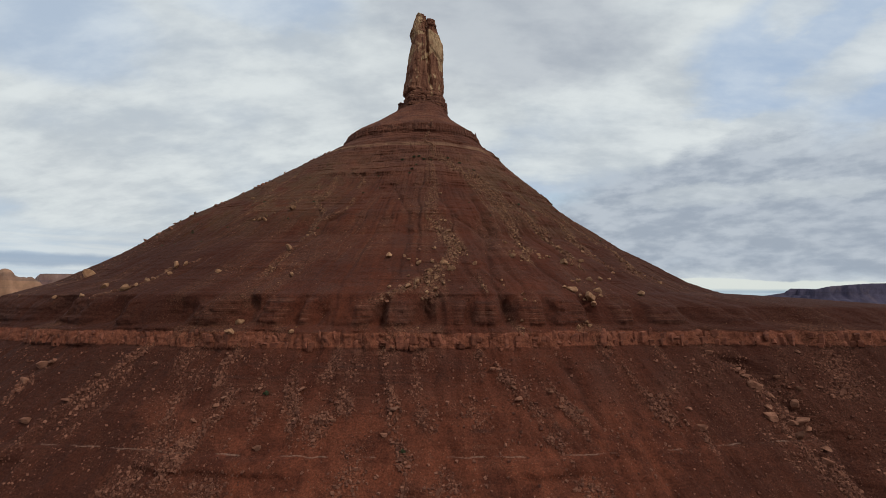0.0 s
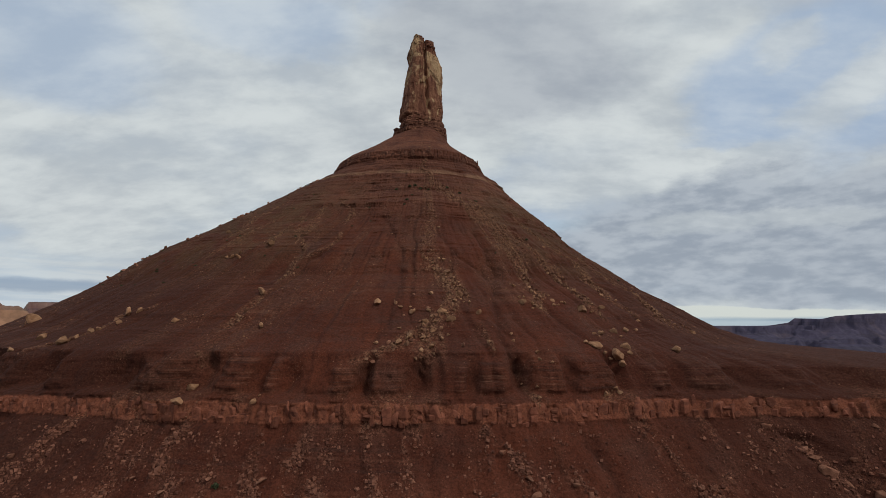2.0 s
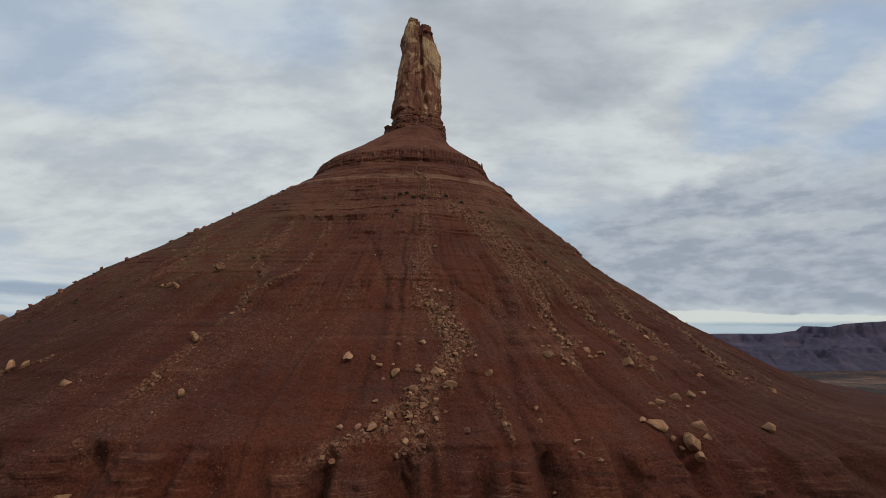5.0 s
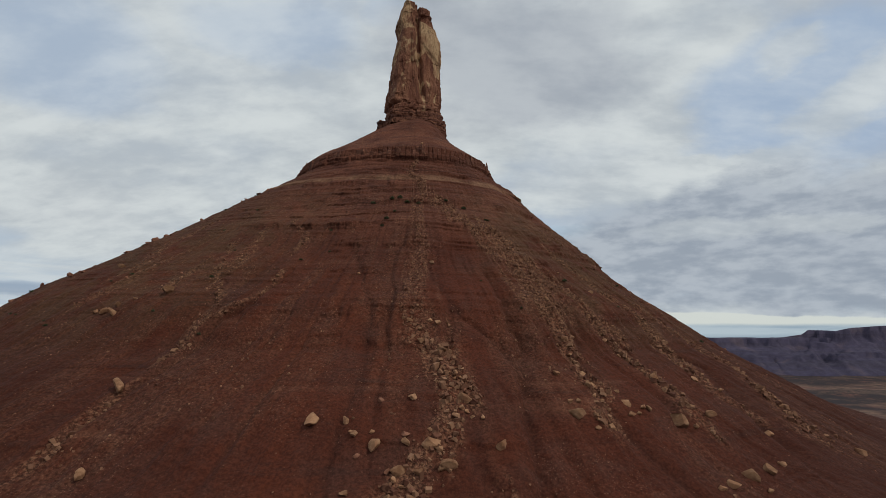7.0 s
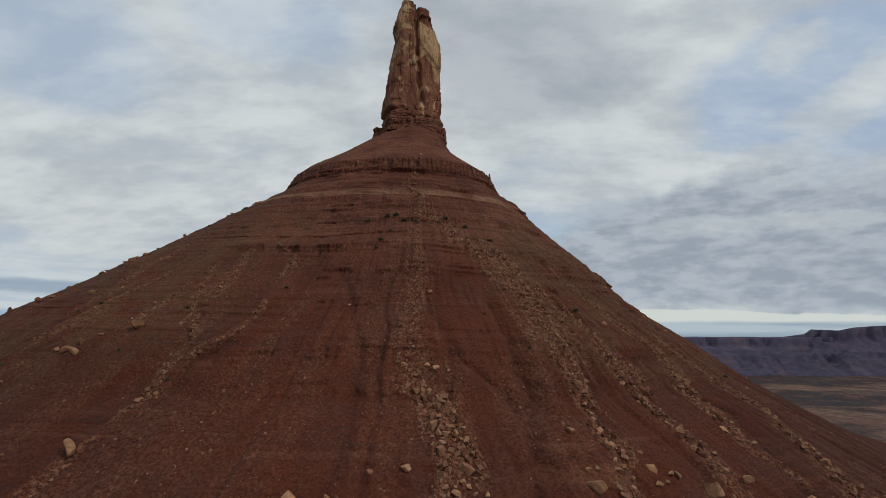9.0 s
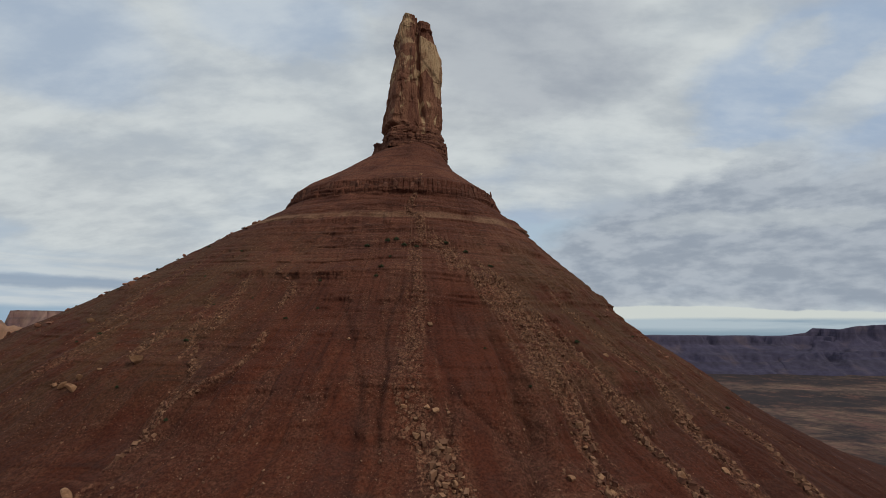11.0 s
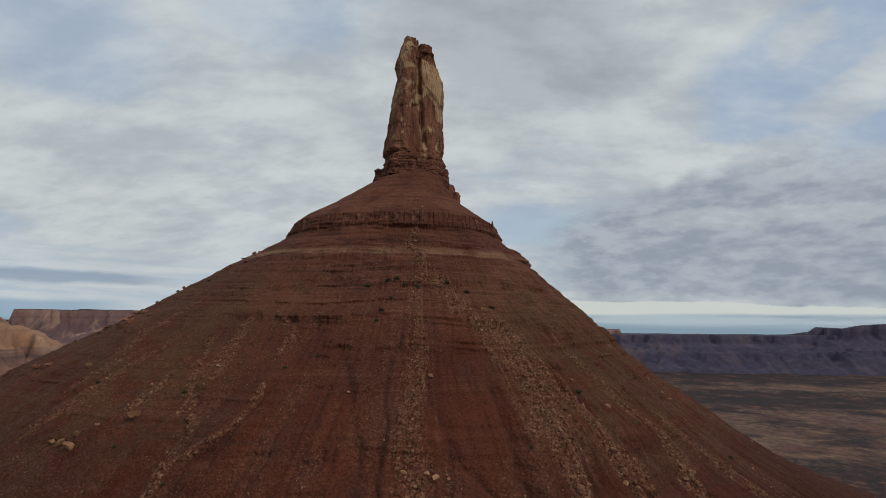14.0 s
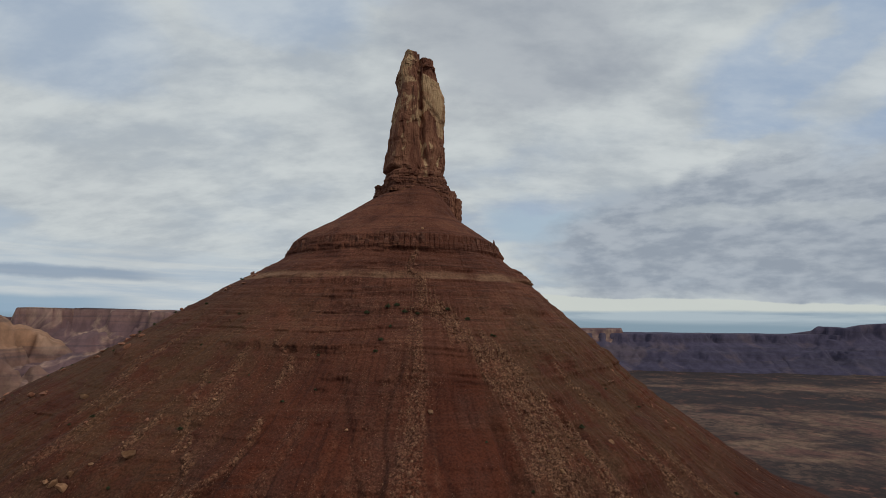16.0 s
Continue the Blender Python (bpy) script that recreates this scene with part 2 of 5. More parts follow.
    pale = math_node(nt, "MULTIPLY", pale, map_node(nt, noise_node(nt, pos, 0.03, 4.0), 0.34, 0.56, 0.12, 0.8))
    col = mix_node(nt, pale, col, (0.225, 0.125, 0.075))
    # the jointed sandstone band of the bench and the thin pale crust lower down
    band = math_node(nt, "MULTIPLY", map_node(nt, wob, 222.8, 224.0), map_node(nt, wob, 232.8, 231.4))
    col = mix_node(nt, math_node(nt, "MULTIPLY", band, 0.7), col, (0.240, 0.080, 0.045))
    level = math_node(nt, "ADD", z, math_node(nt, "MULTIPLY", noise_node(nt, pos, 0.08, 3.0), 1.2))
    crust = math_node(nt, "MULTIPLY", map_node(nt, level, 170.2, 170.4), map_node(nt, level, 170.9, 170.7))
    crust = math_node(nt, "MULTIPLY", crust, map_node(nt, noise_node(nt, pos, 0.06, 4.0), 0.48, 0.60))
    col = mix_node(nt, math_node(nt, "MULTIPLY", crust, 0.35), col, (0.36, 0.24, 0.18))
    # loose debris in the chutes
    deb = attribute(nt, "debris")
    debn = noise_node(nt, pos, 0.35, 6.0, 0.7)
    debf = math_node(nt, "MULTIPLY", deb, map_node(nt, debn, 0.36, 0.60), True)
    debc = mix_node(nt, map_node(nt, grain, 0.35, 0.65), (0.090, 0.040, 0.024), (0.235, 0.116, 0.066))
    debc = mix_node(nt, map_node(nt, z, 230.0, 214.0), debc, mix_node(nt, map_node(nt, grain, 0.35, 0.65), (0.075, 0.028, 0.018), (0.19, 0.080, 0.048)))
    col = mix_node(nt, math_node(nt, "MULTIPLY", debf, 0.75), col, debc)
    scrub = attribute(nt, "scrub")
    scf = math_node(nt, "MULTIPLY", scrub, map_node(nt, noise_node(nt, pos, 0.045, 9.0, 0.75), 0.40, 0.58), True)
    col = mix_node(nt, math_node(nt, "MULTIPLY", scf, 0.5), col, (0.088, 0.053, 0.027))
    speck = nt.nodes.new("ShaderNodeTexVoronoi")
    speck.inputs["Scale"].default_value = 0.55
    nt.links.new(pos, speck.inputs["Vector"])
    dots = math_node(nt, "MULTIPLY", map_node(nt, speck.outputs["Distance"], 0.26, 0.14), map_node(nt, patch, 0.48, 0.62))
    col = mix_node(nt, math_node(nt, "MULTIPLY", dots, 0.16), col, (0.24, 0.115, 0.066))
    gravel = nt.nodes.new("ShaderNodeTexVoronoi")
    gravel.inputs["Scale"].default_value = 1.1
    nt.links.new(pos, gravel.inputs["Vector"])
    chips = math_node(nt, "MULTIPLY", map_node(nt, gravel.outputs["Distance"], 0.30, 0.16), map_node(nt, noise_node(nt, vec_scale(nt, pos, 0.03, 0.03, 0.015, (9, 9, 9)), 1.0, 6.0, 0.65), 0.44, 0.62))
    chips = math_node(nt, "MULTIPLY", chips, map_node(nt, z, 280.0, 390.0, 0.45, 0.9))
    col = mix_node(nt, chips, col, mix_node(nt, map_node(nt, gravel.outputs["Color"], 0.2, 0.8), (0.105, 0.050, 0.032), (0.27, 0.145, 0.088)))
    grit = map_node(nt, grain, 0.32, 0.68)
    col = mix_node(nt, math_node(nt, "MAXIMUM", map_node(nt, deb, 0.1, 0.8, 0.46, 0.75), map_node(nt, z, 340.0, 400.0, 0.0, 0.5)), col, mix_node(nt, grit, (0.15, 0.15, 0.15), (0.85, 0.85, 0.85)), "OVERLAY")
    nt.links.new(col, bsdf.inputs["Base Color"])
    h = math_node(nt, "ADD", math_node(nt, "MULTIPLY", grain, 0.5), math_node(nt, "MULTIPLY", noise_node(nt, pos, 0.3, 5.0, 0.6), 1.0))
    h = math_node(nt, "ADD", h, math_node(nt, "MULTIPLY", math_node(nt, "MULTIPLY", bed, where), 0.6))
    bump(nt, bsdf, h, 0.65, 1.8)
    return m


def rock_material(name, c1, c2, dark, bed_scale=0.3):
    m, nt, bsdf, pos = material(name, 0.88)
    info = nt.nodes.new("ShaderNodeObjectInfo")
    n1 = noise_node(nt, pos, 0.35, 6.0, 0.62)
    grain = noise_node(nt, pos, 2.2, 5.0, 0.7)
    col = mix_node(nt, map_node(nt, n1, 0.35, 0.68), c1, c2)
    col = mix_node(nt, math_node(nt, "MULTIPLY", map_node(nt, noise_node(nt, vec_scale(nt, pos, 0.1, 0.1, bed_scale), 2.0, 5.0, 0.6), 0.50, 0.68), 0.7), col, dark)
    vary = math_node(nt, "ADD", math_node(nt, "MULTIPLY", info.outputs["Random"], 0.5), 0.72)
    scl = nt.nodes.new("ShaderNodeVectorMath")
    scl.operation = "SCALE"
    nt.links.new(col, scl.inputs[0])
    nt.links.new(vary, scl.inputs["Scale"])
    col = mix_node(nt, 0.4, scl.outputs[0], mix_node(nt, grain, (0.25, 0.25, 0.25), (0.78, 0.78, 0.78)), "OVERLAY")
    nt.links.new(col, bsdf.inputs["Base Color"])
    bump(nt, bsdf, math_node(nt, "ADD", n1, math_node(nt, "MULTIPLY", grain, 0.4)), 0.8, 0.7)
    return m


def rubble_material():
    m, nt, bsdf, pos = material("rubble_stone", 0.92)
    geo = nt.nodes.new("ShaderNodeNewGeometry")
    r = geo.outputs["Random Per Island"]
    sep = nt.nodes.new("ShaderNodeSeparateXYZ")
    nt.links.new(pos, sep.inputs[0])
    spread = map_node(nt, r, 0.1, 0.95, smooth=False)
    col = mix_node(nt, spread, (0.105, 0.043, 0.027), (0.285, 0.150, 0.088))
    # below the cliff the stones come from the red band itself
    col = mix_node(nt, map_node(nt, sep.outputs[2], 226.0, 216.0), col, mix_node(nt, spread, (0.100, 0.038, 0.025), (0.255, 0.110, 0.070)))
    col = mix_node(nt, 0.5, col, mix_node(nt, noise_node(nt, pos, 1.4, 4.0, 0.7), (0.25, 0.25, 0.25), (0.75, 0.75, 0.75)), "OVERLAY")
    nt.links.new(col, bsdf.inputs["Base Color"])
    return m


def tower_material():
    m, nt, bsdf, pos = material("varnished_sandstone", 0.85)
    streak = noise_node(nt, vec_scale(nt, pos, 0.15, 0.15, 0.045), 1.0, 7.0, 0.64, 0.5)
    blot = noise_node(nt, pos, 0.075, 6.0, 0.62, 0.6)
    grain = noise_node(nt, pos, 1.1, 5.0, 0.7)
    col = mix_node(nt, map_node(nt, streak, 0.38, 0.62), (0.142, 0.054, 0.033), (0.245, 0.110, 0.064))
    pale = attribute(nt, "pale")
    f = math_node(nt, "ADD", math_node(nt, "MULTIPLY", pale, 1.0), math_node(nt, "MULTIPLY", math_node(nt, "SUBTRACT", blot, 0.5), 1.6))
    f = map_node(nt, f, 0.40, 0.60)
    tan = mix_node(nt, map_node(nt, streak, 0.35, 0.60), (0.29, 0.155, 0.086), (0.50, 0.335, 0.185))
    col = mix_node(nt, math_node(nt, "MULTIPLY", f, 0.85), col, tan)
    drip = noise_node(nt, vec_scale(nt, pos, 0.30, 0.30, 0.06, (5, 2, 1)), 1.0, 5.0, 0.6, 0.3)
    col = mix_node(nt, math_node(nt, "MULTIPLY", map_node(nt, drip, 0.56, 0.68), 0.5), col, (0.080, 0.038, 0.028))
    bed = noise_node(nt, vec_scale(nt, pos, 0.01, 0.01, 0.45), 1.0, 4.0, 0.6)
    sep = nt.nodes.new("ShaderNodeSeparateXYZ")
    nt.links.new(pos, sep.inputs[0])
    foot = map_node(nt, sep.outputs[2], 526.0, 518.0)
    col = mix_node(nt, math_node(nt, "MULTIPLY", foot, map_node(nt, bed, 0.40, 0.62)), col, (0.105, 0.042, 0.028))
    col = mix_node(nt, 0.45, col, mix_node(nt, grain, (0.25, 0.25, 0.25), (0.78, 0.78, 0.78)), "OVERLAY")
    nt.links.new(col, bsdf.inputs["Base Color"])
    h = math_node(nt, "ADD", math_node(nt, "MULTIPLY", grain, 0.4), noise_node(nt, vec_scale(nt, pos, 0.5, 0.5, 0.14), 1.0, 6.0, 0.65))
    bump(nt, bsdf, h, 0.9, 1.4)
    return m


def valley_material():
    m, nt, bsdf, pos = material("valley_soil", 0.95)
    n1 = noise_node(nt, pos, 0.0014, 6.0, 0.6, 0.3)
    n2 = noise_node(nt, pos, 0.0065, 8.0, 0.70, 0.2)
    n3 = noise_node(nt, pos, 0.035, 6.0, 0.72)
    col = mix_node(nt, map_node(nt, n2, 0.40, 0.60), (0.030, 0.022, 0.025), (0.064, 0.036, 0.032))
    col = mix_node(nt, map_node(nt, n1, 0.54, 0.64), col, (0.130, 0.080, 0.060))
    # pinkish patches, sunlit ground put into the colour
    col = mix_node(nt, math_node(nt, "MULTIPLY", map_node(nt, n2, 0.55, 0.64), 0.8), col, (0.170, 0.076, 0.056))
    col = mix_node(nt, math_node(nt, "MULTIPLY", map_node(nt, n3, 0.44, 0.56), 0.8), col, (0.026, 0.021, 0.021))
    # long pale strips between the scrub: sunlight painted into the soil colour
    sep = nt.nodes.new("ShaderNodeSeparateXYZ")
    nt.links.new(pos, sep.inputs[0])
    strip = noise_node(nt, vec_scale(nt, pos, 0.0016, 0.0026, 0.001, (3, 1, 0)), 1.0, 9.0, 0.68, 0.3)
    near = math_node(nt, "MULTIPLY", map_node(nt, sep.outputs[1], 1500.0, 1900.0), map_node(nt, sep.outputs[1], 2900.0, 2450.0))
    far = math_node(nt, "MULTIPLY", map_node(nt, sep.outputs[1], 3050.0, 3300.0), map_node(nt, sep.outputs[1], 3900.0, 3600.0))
    sunny = math_node(nt, "ADD", math_node(nt, "MULTIPLY", near, 0.14), math_node(nt, "MULTIPLY", far, 0.10))
    bare = map_node(nt, math_node(nt, "ADD", strip, sunny), 0.56, 0.70)
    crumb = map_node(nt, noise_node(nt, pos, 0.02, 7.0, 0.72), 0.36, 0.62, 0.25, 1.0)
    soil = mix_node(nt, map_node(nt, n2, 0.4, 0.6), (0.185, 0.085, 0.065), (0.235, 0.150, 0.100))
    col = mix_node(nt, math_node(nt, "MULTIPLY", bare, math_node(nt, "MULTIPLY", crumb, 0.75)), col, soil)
    nt.links.new(col, bsdf.inputs["Base Color"])
    return m


def mesa_material(name, top, cliff, foot, z_cliff, z_top, light=0.0):
    m, nt, bsdf, pos = material(name, 0.95)
    sep = nt.nodes.new("ShaderNodeSeparateXYZ")
    nt.links.new(pos, sep.inputs[0])
    wob = math_node(nt, "ADD", sep.outputs[2], math_node(nt, "MULTIPLY", math_node(nt, "SUBTRACT", noise_node(nt, pos, 0.006, 4.0), 0.5), 70.0))
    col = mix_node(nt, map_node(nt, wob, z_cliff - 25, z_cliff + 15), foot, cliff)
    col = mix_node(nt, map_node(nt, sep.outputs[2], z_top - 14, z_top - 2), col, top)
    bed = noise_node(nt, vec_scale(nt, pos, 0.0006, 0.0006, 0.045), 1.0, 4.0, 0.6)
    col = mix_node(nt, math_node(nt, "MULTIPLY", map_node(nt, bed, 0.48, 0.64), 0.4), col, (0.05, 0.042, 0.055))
    n = noise_node(nt, vec_scale(nt, pos, 0.016, 0.016, 0.012), 1.0, 9.0, 0.7)
    # tan patches of broken sunlight mixed into the rock colour
    patches = math_node(nt, "MULTIPLY", map_node(nt, noise_node(nt, pos, 0.0035, 5.0, 0.6, 0.5), 0.52, 0.66), light)
    col = mix_node(nt, patches, col, (0.40, 0.26, 0.19))
    col = mix_node(nt, 0.32, col, mix_node(nt, map_node(nt, n, 0.3, 0.7), (0.15, 0.15, 0.15), (0.85, 0.85, 0.85)), "OVERLAY")
    nt.links.new(col, bsdf.inputs["Base Color"])
    bump(nt, bsdf, n, 0.5, 7.0)
    return m


def leaf_material():
    m, nt, bsdf, pos = material("desert_foliage", 0.8)
    col = mix_node(nt, noise_node(nt, pos, 1.5, 3.0), (0.030, 0.040, 0.018), (0.085, 0.090, 0.045))
    nt.links.new(col, bsdf.inputs["Base Color"])
    return m


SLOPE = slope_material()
BAND = rock_material("band_sandstone", (0.165, 0.055, 0.033), (0.250, 0.090, 0.054), (0.090, 0.032, 0.022))
CAP = rock_material("ledge_sandstone", (0.125, 0.050, 0.033), (0.190, 0.085, 0.055), (0.075, 0.032, 0.024))
BOULDER = rock_material("tan_sandstone", (0.255, 0.125, 0.066), (0.385, 0.215, 0.120), (0.15, 0.070, 0.040))
REDBOULDER = rock_material("red_sandstone", (0.20, 0.085, 0.052), (0.29, 0.135, 0.085), (0.13, 0.055, 0.036))
RUBBLE = rubble_material()
TOWER = tower_material()
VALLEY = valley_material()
LEAF = leaf_material()
BARK = rock_material("grey_bark", (0.12, 0.09, 0.07), (0.18, 0.14, 0.11), (0.07, 0.05, 0.04))


# ---- numeric noise for shaping rock ----
_table = np.random.default_rng(77).uniform(-1, 1, 1 << 18)


def hash3(ix, iy, iz, seed):
    h = np.asarray(ix).astype(np.int64) * 73856093 ^ np.asarray(iy).astype(np.int64) * 19349663 ^ np.asarray(iz).astype(np.int64) * 83492791
    h = h + seed * 7919
    return _table[(h ^ (h >> 15)) & 0x3FFFF]


def vnoise(x, y, z, seed=0):
    """Smooth noise from -1 to 1."""
    x, y, z = np.broadcast_arrays(np.asarray(x, float), np.asarray(y, float), np.asarray(z, float))
    ix, iy, iz = np.floor(x), np.floor(y), np.floor(z)
    fx, fy, fz = x - ix, y - iy, z - iz
    ux, uy, uz = (f * f * f * (f * (f * 6 - 15) + 10) for f in (fx, fy, fz))
    flat = not np.any(fz) and np.all(iz == iz.flat[0])
    total = 0.0
    for dz in ((0,) if flat else (0, 1)):
        wz = 1.0 if flat else (uz if dz else 1 - uz)
        for dy in (0, 1):
            wy = uy if dy else 1 - uy
            for dx in (0, 1):
                wx = ux if dx else 1 - ux
                total = total + wx * wy * wz * hash3(ix + dx, iy + dy, iz + dz, seed)
    return total


def fbm(x, y, z, octaves=4, seed=0, gain=0.5):
    total, amp, norm = 0.0, 1.0, 0.0
    for o in range(octaves):
        k = 2.0 ** o
        total = total + amp * vnoise(x * k, y * k, z * k, seed + 17 * o)
        norm += amp
        amp *= gain
    return total / norm


def step(a, b, v):
    t = np.clip((v - a) / (b - a), 0, 1)
    return t * t * (3 - 2 * t)


def blocks(u, v, du, dv, seed, crack=0.12):
    """Jointed rock: an offset of -1 to 1 for each block of du by dv metres, and how near the joint is (0 to 1)."""
    col = np.floor(u / du + 0.35 * vnoise(u / (du * 2.3), v / (dv * 1.7), 0 * u, seed))
    shift = hash3(col, col * 0, col * 0, seed + 1)
    row = np.floor(v / dv + 0.8 * shift)
    off = 0.6 * hash3(col, row, col * 0, seed + 2) + 0.4 * shift
    fu = u / du + 0.35 * vnoise(u / (du * 2.3), v / (dv * 1.7), 0 * u, seed)
    fu = fu - np.floor(fu)
    joint = 1 - step(0, crack, np.minimum(fu, 1 - fu))
    return off, joint


# ---- mesh helpers ----
def mesh_from(name, verts, faces, mat, smooth=False, attributes=()):
    me = bpy.data.meshes.new(name)
    verts = np.asarray(verts, dtype=np.float32)
    faces = np.asarray(faces, dtype=np.int32)
    k = faces.shape[1]
    me.vertices.add(len(verts))
    me.vertices.foreach_set("co", verts.ravel())
    me.loops.add(faces.size)
    me.loops.foreach_set("vertex_index", faces.ravel())
    me.polygons.add(len(faces))
    me.polygons.foreach_set("loop_start", np.arange(0, faces.size, k, dtype=np.int32))
    me.update(calc_edges=True)
    me.polygons.foreach_set("use_smooth", np.full(len(faces), smooth))
    for key, values in attributes:
        a = me.attributes.new(key, "FLOAT", "POINT")
        a.data.foreach_set("value", np.asarray(values, dtype=np.float32).ravel())
    me.materials.append(mat)
    me.validate()
    return me


def grid_faces(n, m, wrap=False):
    i = np.arange(n - 1)[:, None]
    j = np.arange(m if wrap else m - 1)[None, :]
    j2 = (j + 1) % m
    return np.stack([i * m + j, (i + 1) * m + j, (i + 1) * m + j2, i * m + j2], axis=-1).reshape(-1, 4)


def part(name, me, parent, label=""):
    ob = new(name, me)
    ob.parent = parent
    return tagged(ob, label=label)


# ---- the butte: shape of the slopes round the tower ----
CX, CY = -22.0, 632.0
# height, then the radius of the slope towards the viewer, to the west and to the east
LEVELS = [
    (514, 10, 14, 10), (500, 33, 38, 21), (478, 56, 72, 35), (465, 72, 96, 56), (457, 82, 105.5, 69.5), (446, 85, 110, 73), (440, 89, 118, 80),
    (421, 103, 153, 102), (400, 120, 188, 126), (382, 143, 217, 147), (364, 158, 253, 166), (344, 182, 293, 188), (330, 204, 313, 207), (306, 226, 349, 239),
    (288, 258, 375, 268), (267, 289, 411, 308), (254, 312, 458, 350), (234, 324, 468, 385),
    (230, 331, 474, 400), (220, 334, 478, 404), (168, 380, 530, 450), (120, 425, 580, 500),
    (60, 520, 680, 600), (15, 640, 820, 730), (-12, 760, 950, 860),
]
TABLE = np.array(LEVELS, dtype=float)


def radius(z, phi):
    """Radius of the smooth slope at height z; phi is the bearing round the tower, 0 towards the viewer and growing to the east."""
    cols = [np.interp(-z, -TABLE[:, 0], TABLE[:, k]) for k in (1, 2, 3)]
    c, s = np.cos(phi), np.sin(phi)
    ahead = np.where(c > 0, cols[0], 1.04 * cols[0])
    side = np.where(s < 0, cols[1], cols[2])
    spur = np.interp(-z, (-256, -245, -232, -160, 10), (0, 112, 122, 110, 50)) * np.exp(-(((phi - 0.96) / 0.26) ** 2))
    return ahead + (side - ahead) * np.abs(s) ** np.where(s < 0, 2.5, 2.1) + spur


# loose-rock chutes: bearing in degrees and height at each bend, then half-width in metres and strength
FRONT_CHUTES = [
    ([(3.3, 442), (0.5, 431.5), (5.5, 423), (6.1, 410)], 5, 1.0),
    ([(3.8, 401), (4.3, 378), (4.0, 355), (3.3, 341), (4.1, 329), (3.9, 319), (4.2, 311), (6.0, 306)], 9, 0.72),
    ([(7.3, 300), (7.9, 294), (7.8, 288), (6.0, 281)], 6, 0.78),
    ([(6.5, 291), (4.8, 278), (2.1, 266), (-0.1, 259), (-2.3, 254), (-3.0, 249)], 7, 0.88),
    ([(7.0, 290), (5.6, 283), (3.2, 268), (2.5, 255)], 9, 0.8),
    ([(9.4, 270), (9.6, 257)], 2, 0.7),
]
EAST_CHUTES = [
    ([(10, 405), (13, 395), (16.9, 385), (21.7, 372), (24.1, 358), (23.5, 342), (22.9, 331)], 14, 1.0),
    ([(23.2, 337), (22.6, 321), (22.8, 310), (20.6, 296), (21, 291), (19.3, 284)], 6, 0.9),
    ([(21, 388), (25.1, 375), (26.9, 351), (29.8, 337), (29.6, 330), (30.2, 319), (31.3, 314)], 6, 0.95),
    ([(29, 318), (29.8, 306), (29.7, 298), (28.7, 291), (28.1, 282)], 5, 0.9),
    ([(36.7, 369), (38.2, 349), (39.6, 333), (40.9, 324), (38.4, 301), (35.5, 287), (36.7, 280)], 4.5, 0.85),
    ([(44, 329), (46.7, 310), (47.2, 296), (42.9, 287), (40, 272)], 7, 0.75),
    ([(12.2, 242), (12.4, 237), (12.6, 231)], 2.5, 1.0),
    ([(20.8, 237), (19.4, 231)], 2.5, 0.9),
]
WEST_CHUTES = [
    ([(-33.1, 378), (-31.4, 364), (-29.3, 353)], 5, 0.75),
    ([(-36, 367), (-31.1, 348), (-26.3, 335), (-23.2, 327), (-23.5, 318)], 4, 0.8),
    ([(-20.4, 347), (-19.4, 339), (-19.5, 331), (-21.5, 323), (-23.5, 318), (-23, 305)], 3.5, 0.9),
    ([(-36, 358), (-35.8, 350), (-34.1, 340)], 3, 0.8),
    ([(-50.9, 387), (-50.9, 369), (-46.7, 355)], 7, 0.7),
    ([(-43.2, 366), (-43.2, 349), (-42.4, 333)], 6, 0.7),
    ([(-35.5, 280), (-37.6, 277), (-36.8, 267), (-37.2, 262), (-40, 254)], 3.5, 1.0),
    ([(-22.7, 293), (-21.9, 270)], 3, 0.6),
    ([(-20.7, 254), (-20, 248)], 2, 0.8),
    ([(-28, 384), (-24, 376), (-22, 369)], 4, 0.8),
]
APRON_CHUTES = [
    ([(-37, 210), (-37.8, 197)], 5, 1.0),
    ([(-28.7, 217), (-30.5, 208), (-30.5, 194), (-31, 181), (-31.9, 171)], 8, 0.95),
    ([(-18.3, 217), (-18.8, 208), (-16.4, 194), (-17.8, 183), (-17.7, 172)], 8, 0.9),
    ([(-11.1, 217), (-10.7, 203), (-9.4, 184)], 5, 0.8),
    ([(-7.2, 217), (-7.8, 204), (-5.7, 194), (-7.1, 182)], 8, 0.9),
    ([(-2.6, 217), (-1.6, 204), (-0.8, 187), (0.2, 170), (1.5, 140)], 6.5, 1.0),
    ([(0.6, 209), (2.4, 185)], 6, 0.7),
    ([(7.5, 217), (8.9, 211), (10.8, 197), (12.9, 184), (13.3, 177)], 7, 1.0),
    ([(13.3, 211), (13.9, 197), (15.4, 185)], 5, 0.8),
    ([(27.3, 217), (27, 200), (23.2, 189)], 7, 0.8),
]
SPUR_CHUTES = [
    ([(32.3, 217), (33.9, 202), (33.3, 183), (33.9, 173), (34.2, 160), (34.2, 145)], 8, 1.0),
    ([(37.6, 217), (36.2, 199), (35.5, 185), (35.1, 175)], 6, 1.0),
    ([(-14.4, 211), (-12.6, 188)], 5, 0.6),
    ([(40.7, 212), (37.9, 178)], 7, 0.8),
    ([(22.1, 207), (23, 188), (25.5, 177)], 6, 0.7),
]
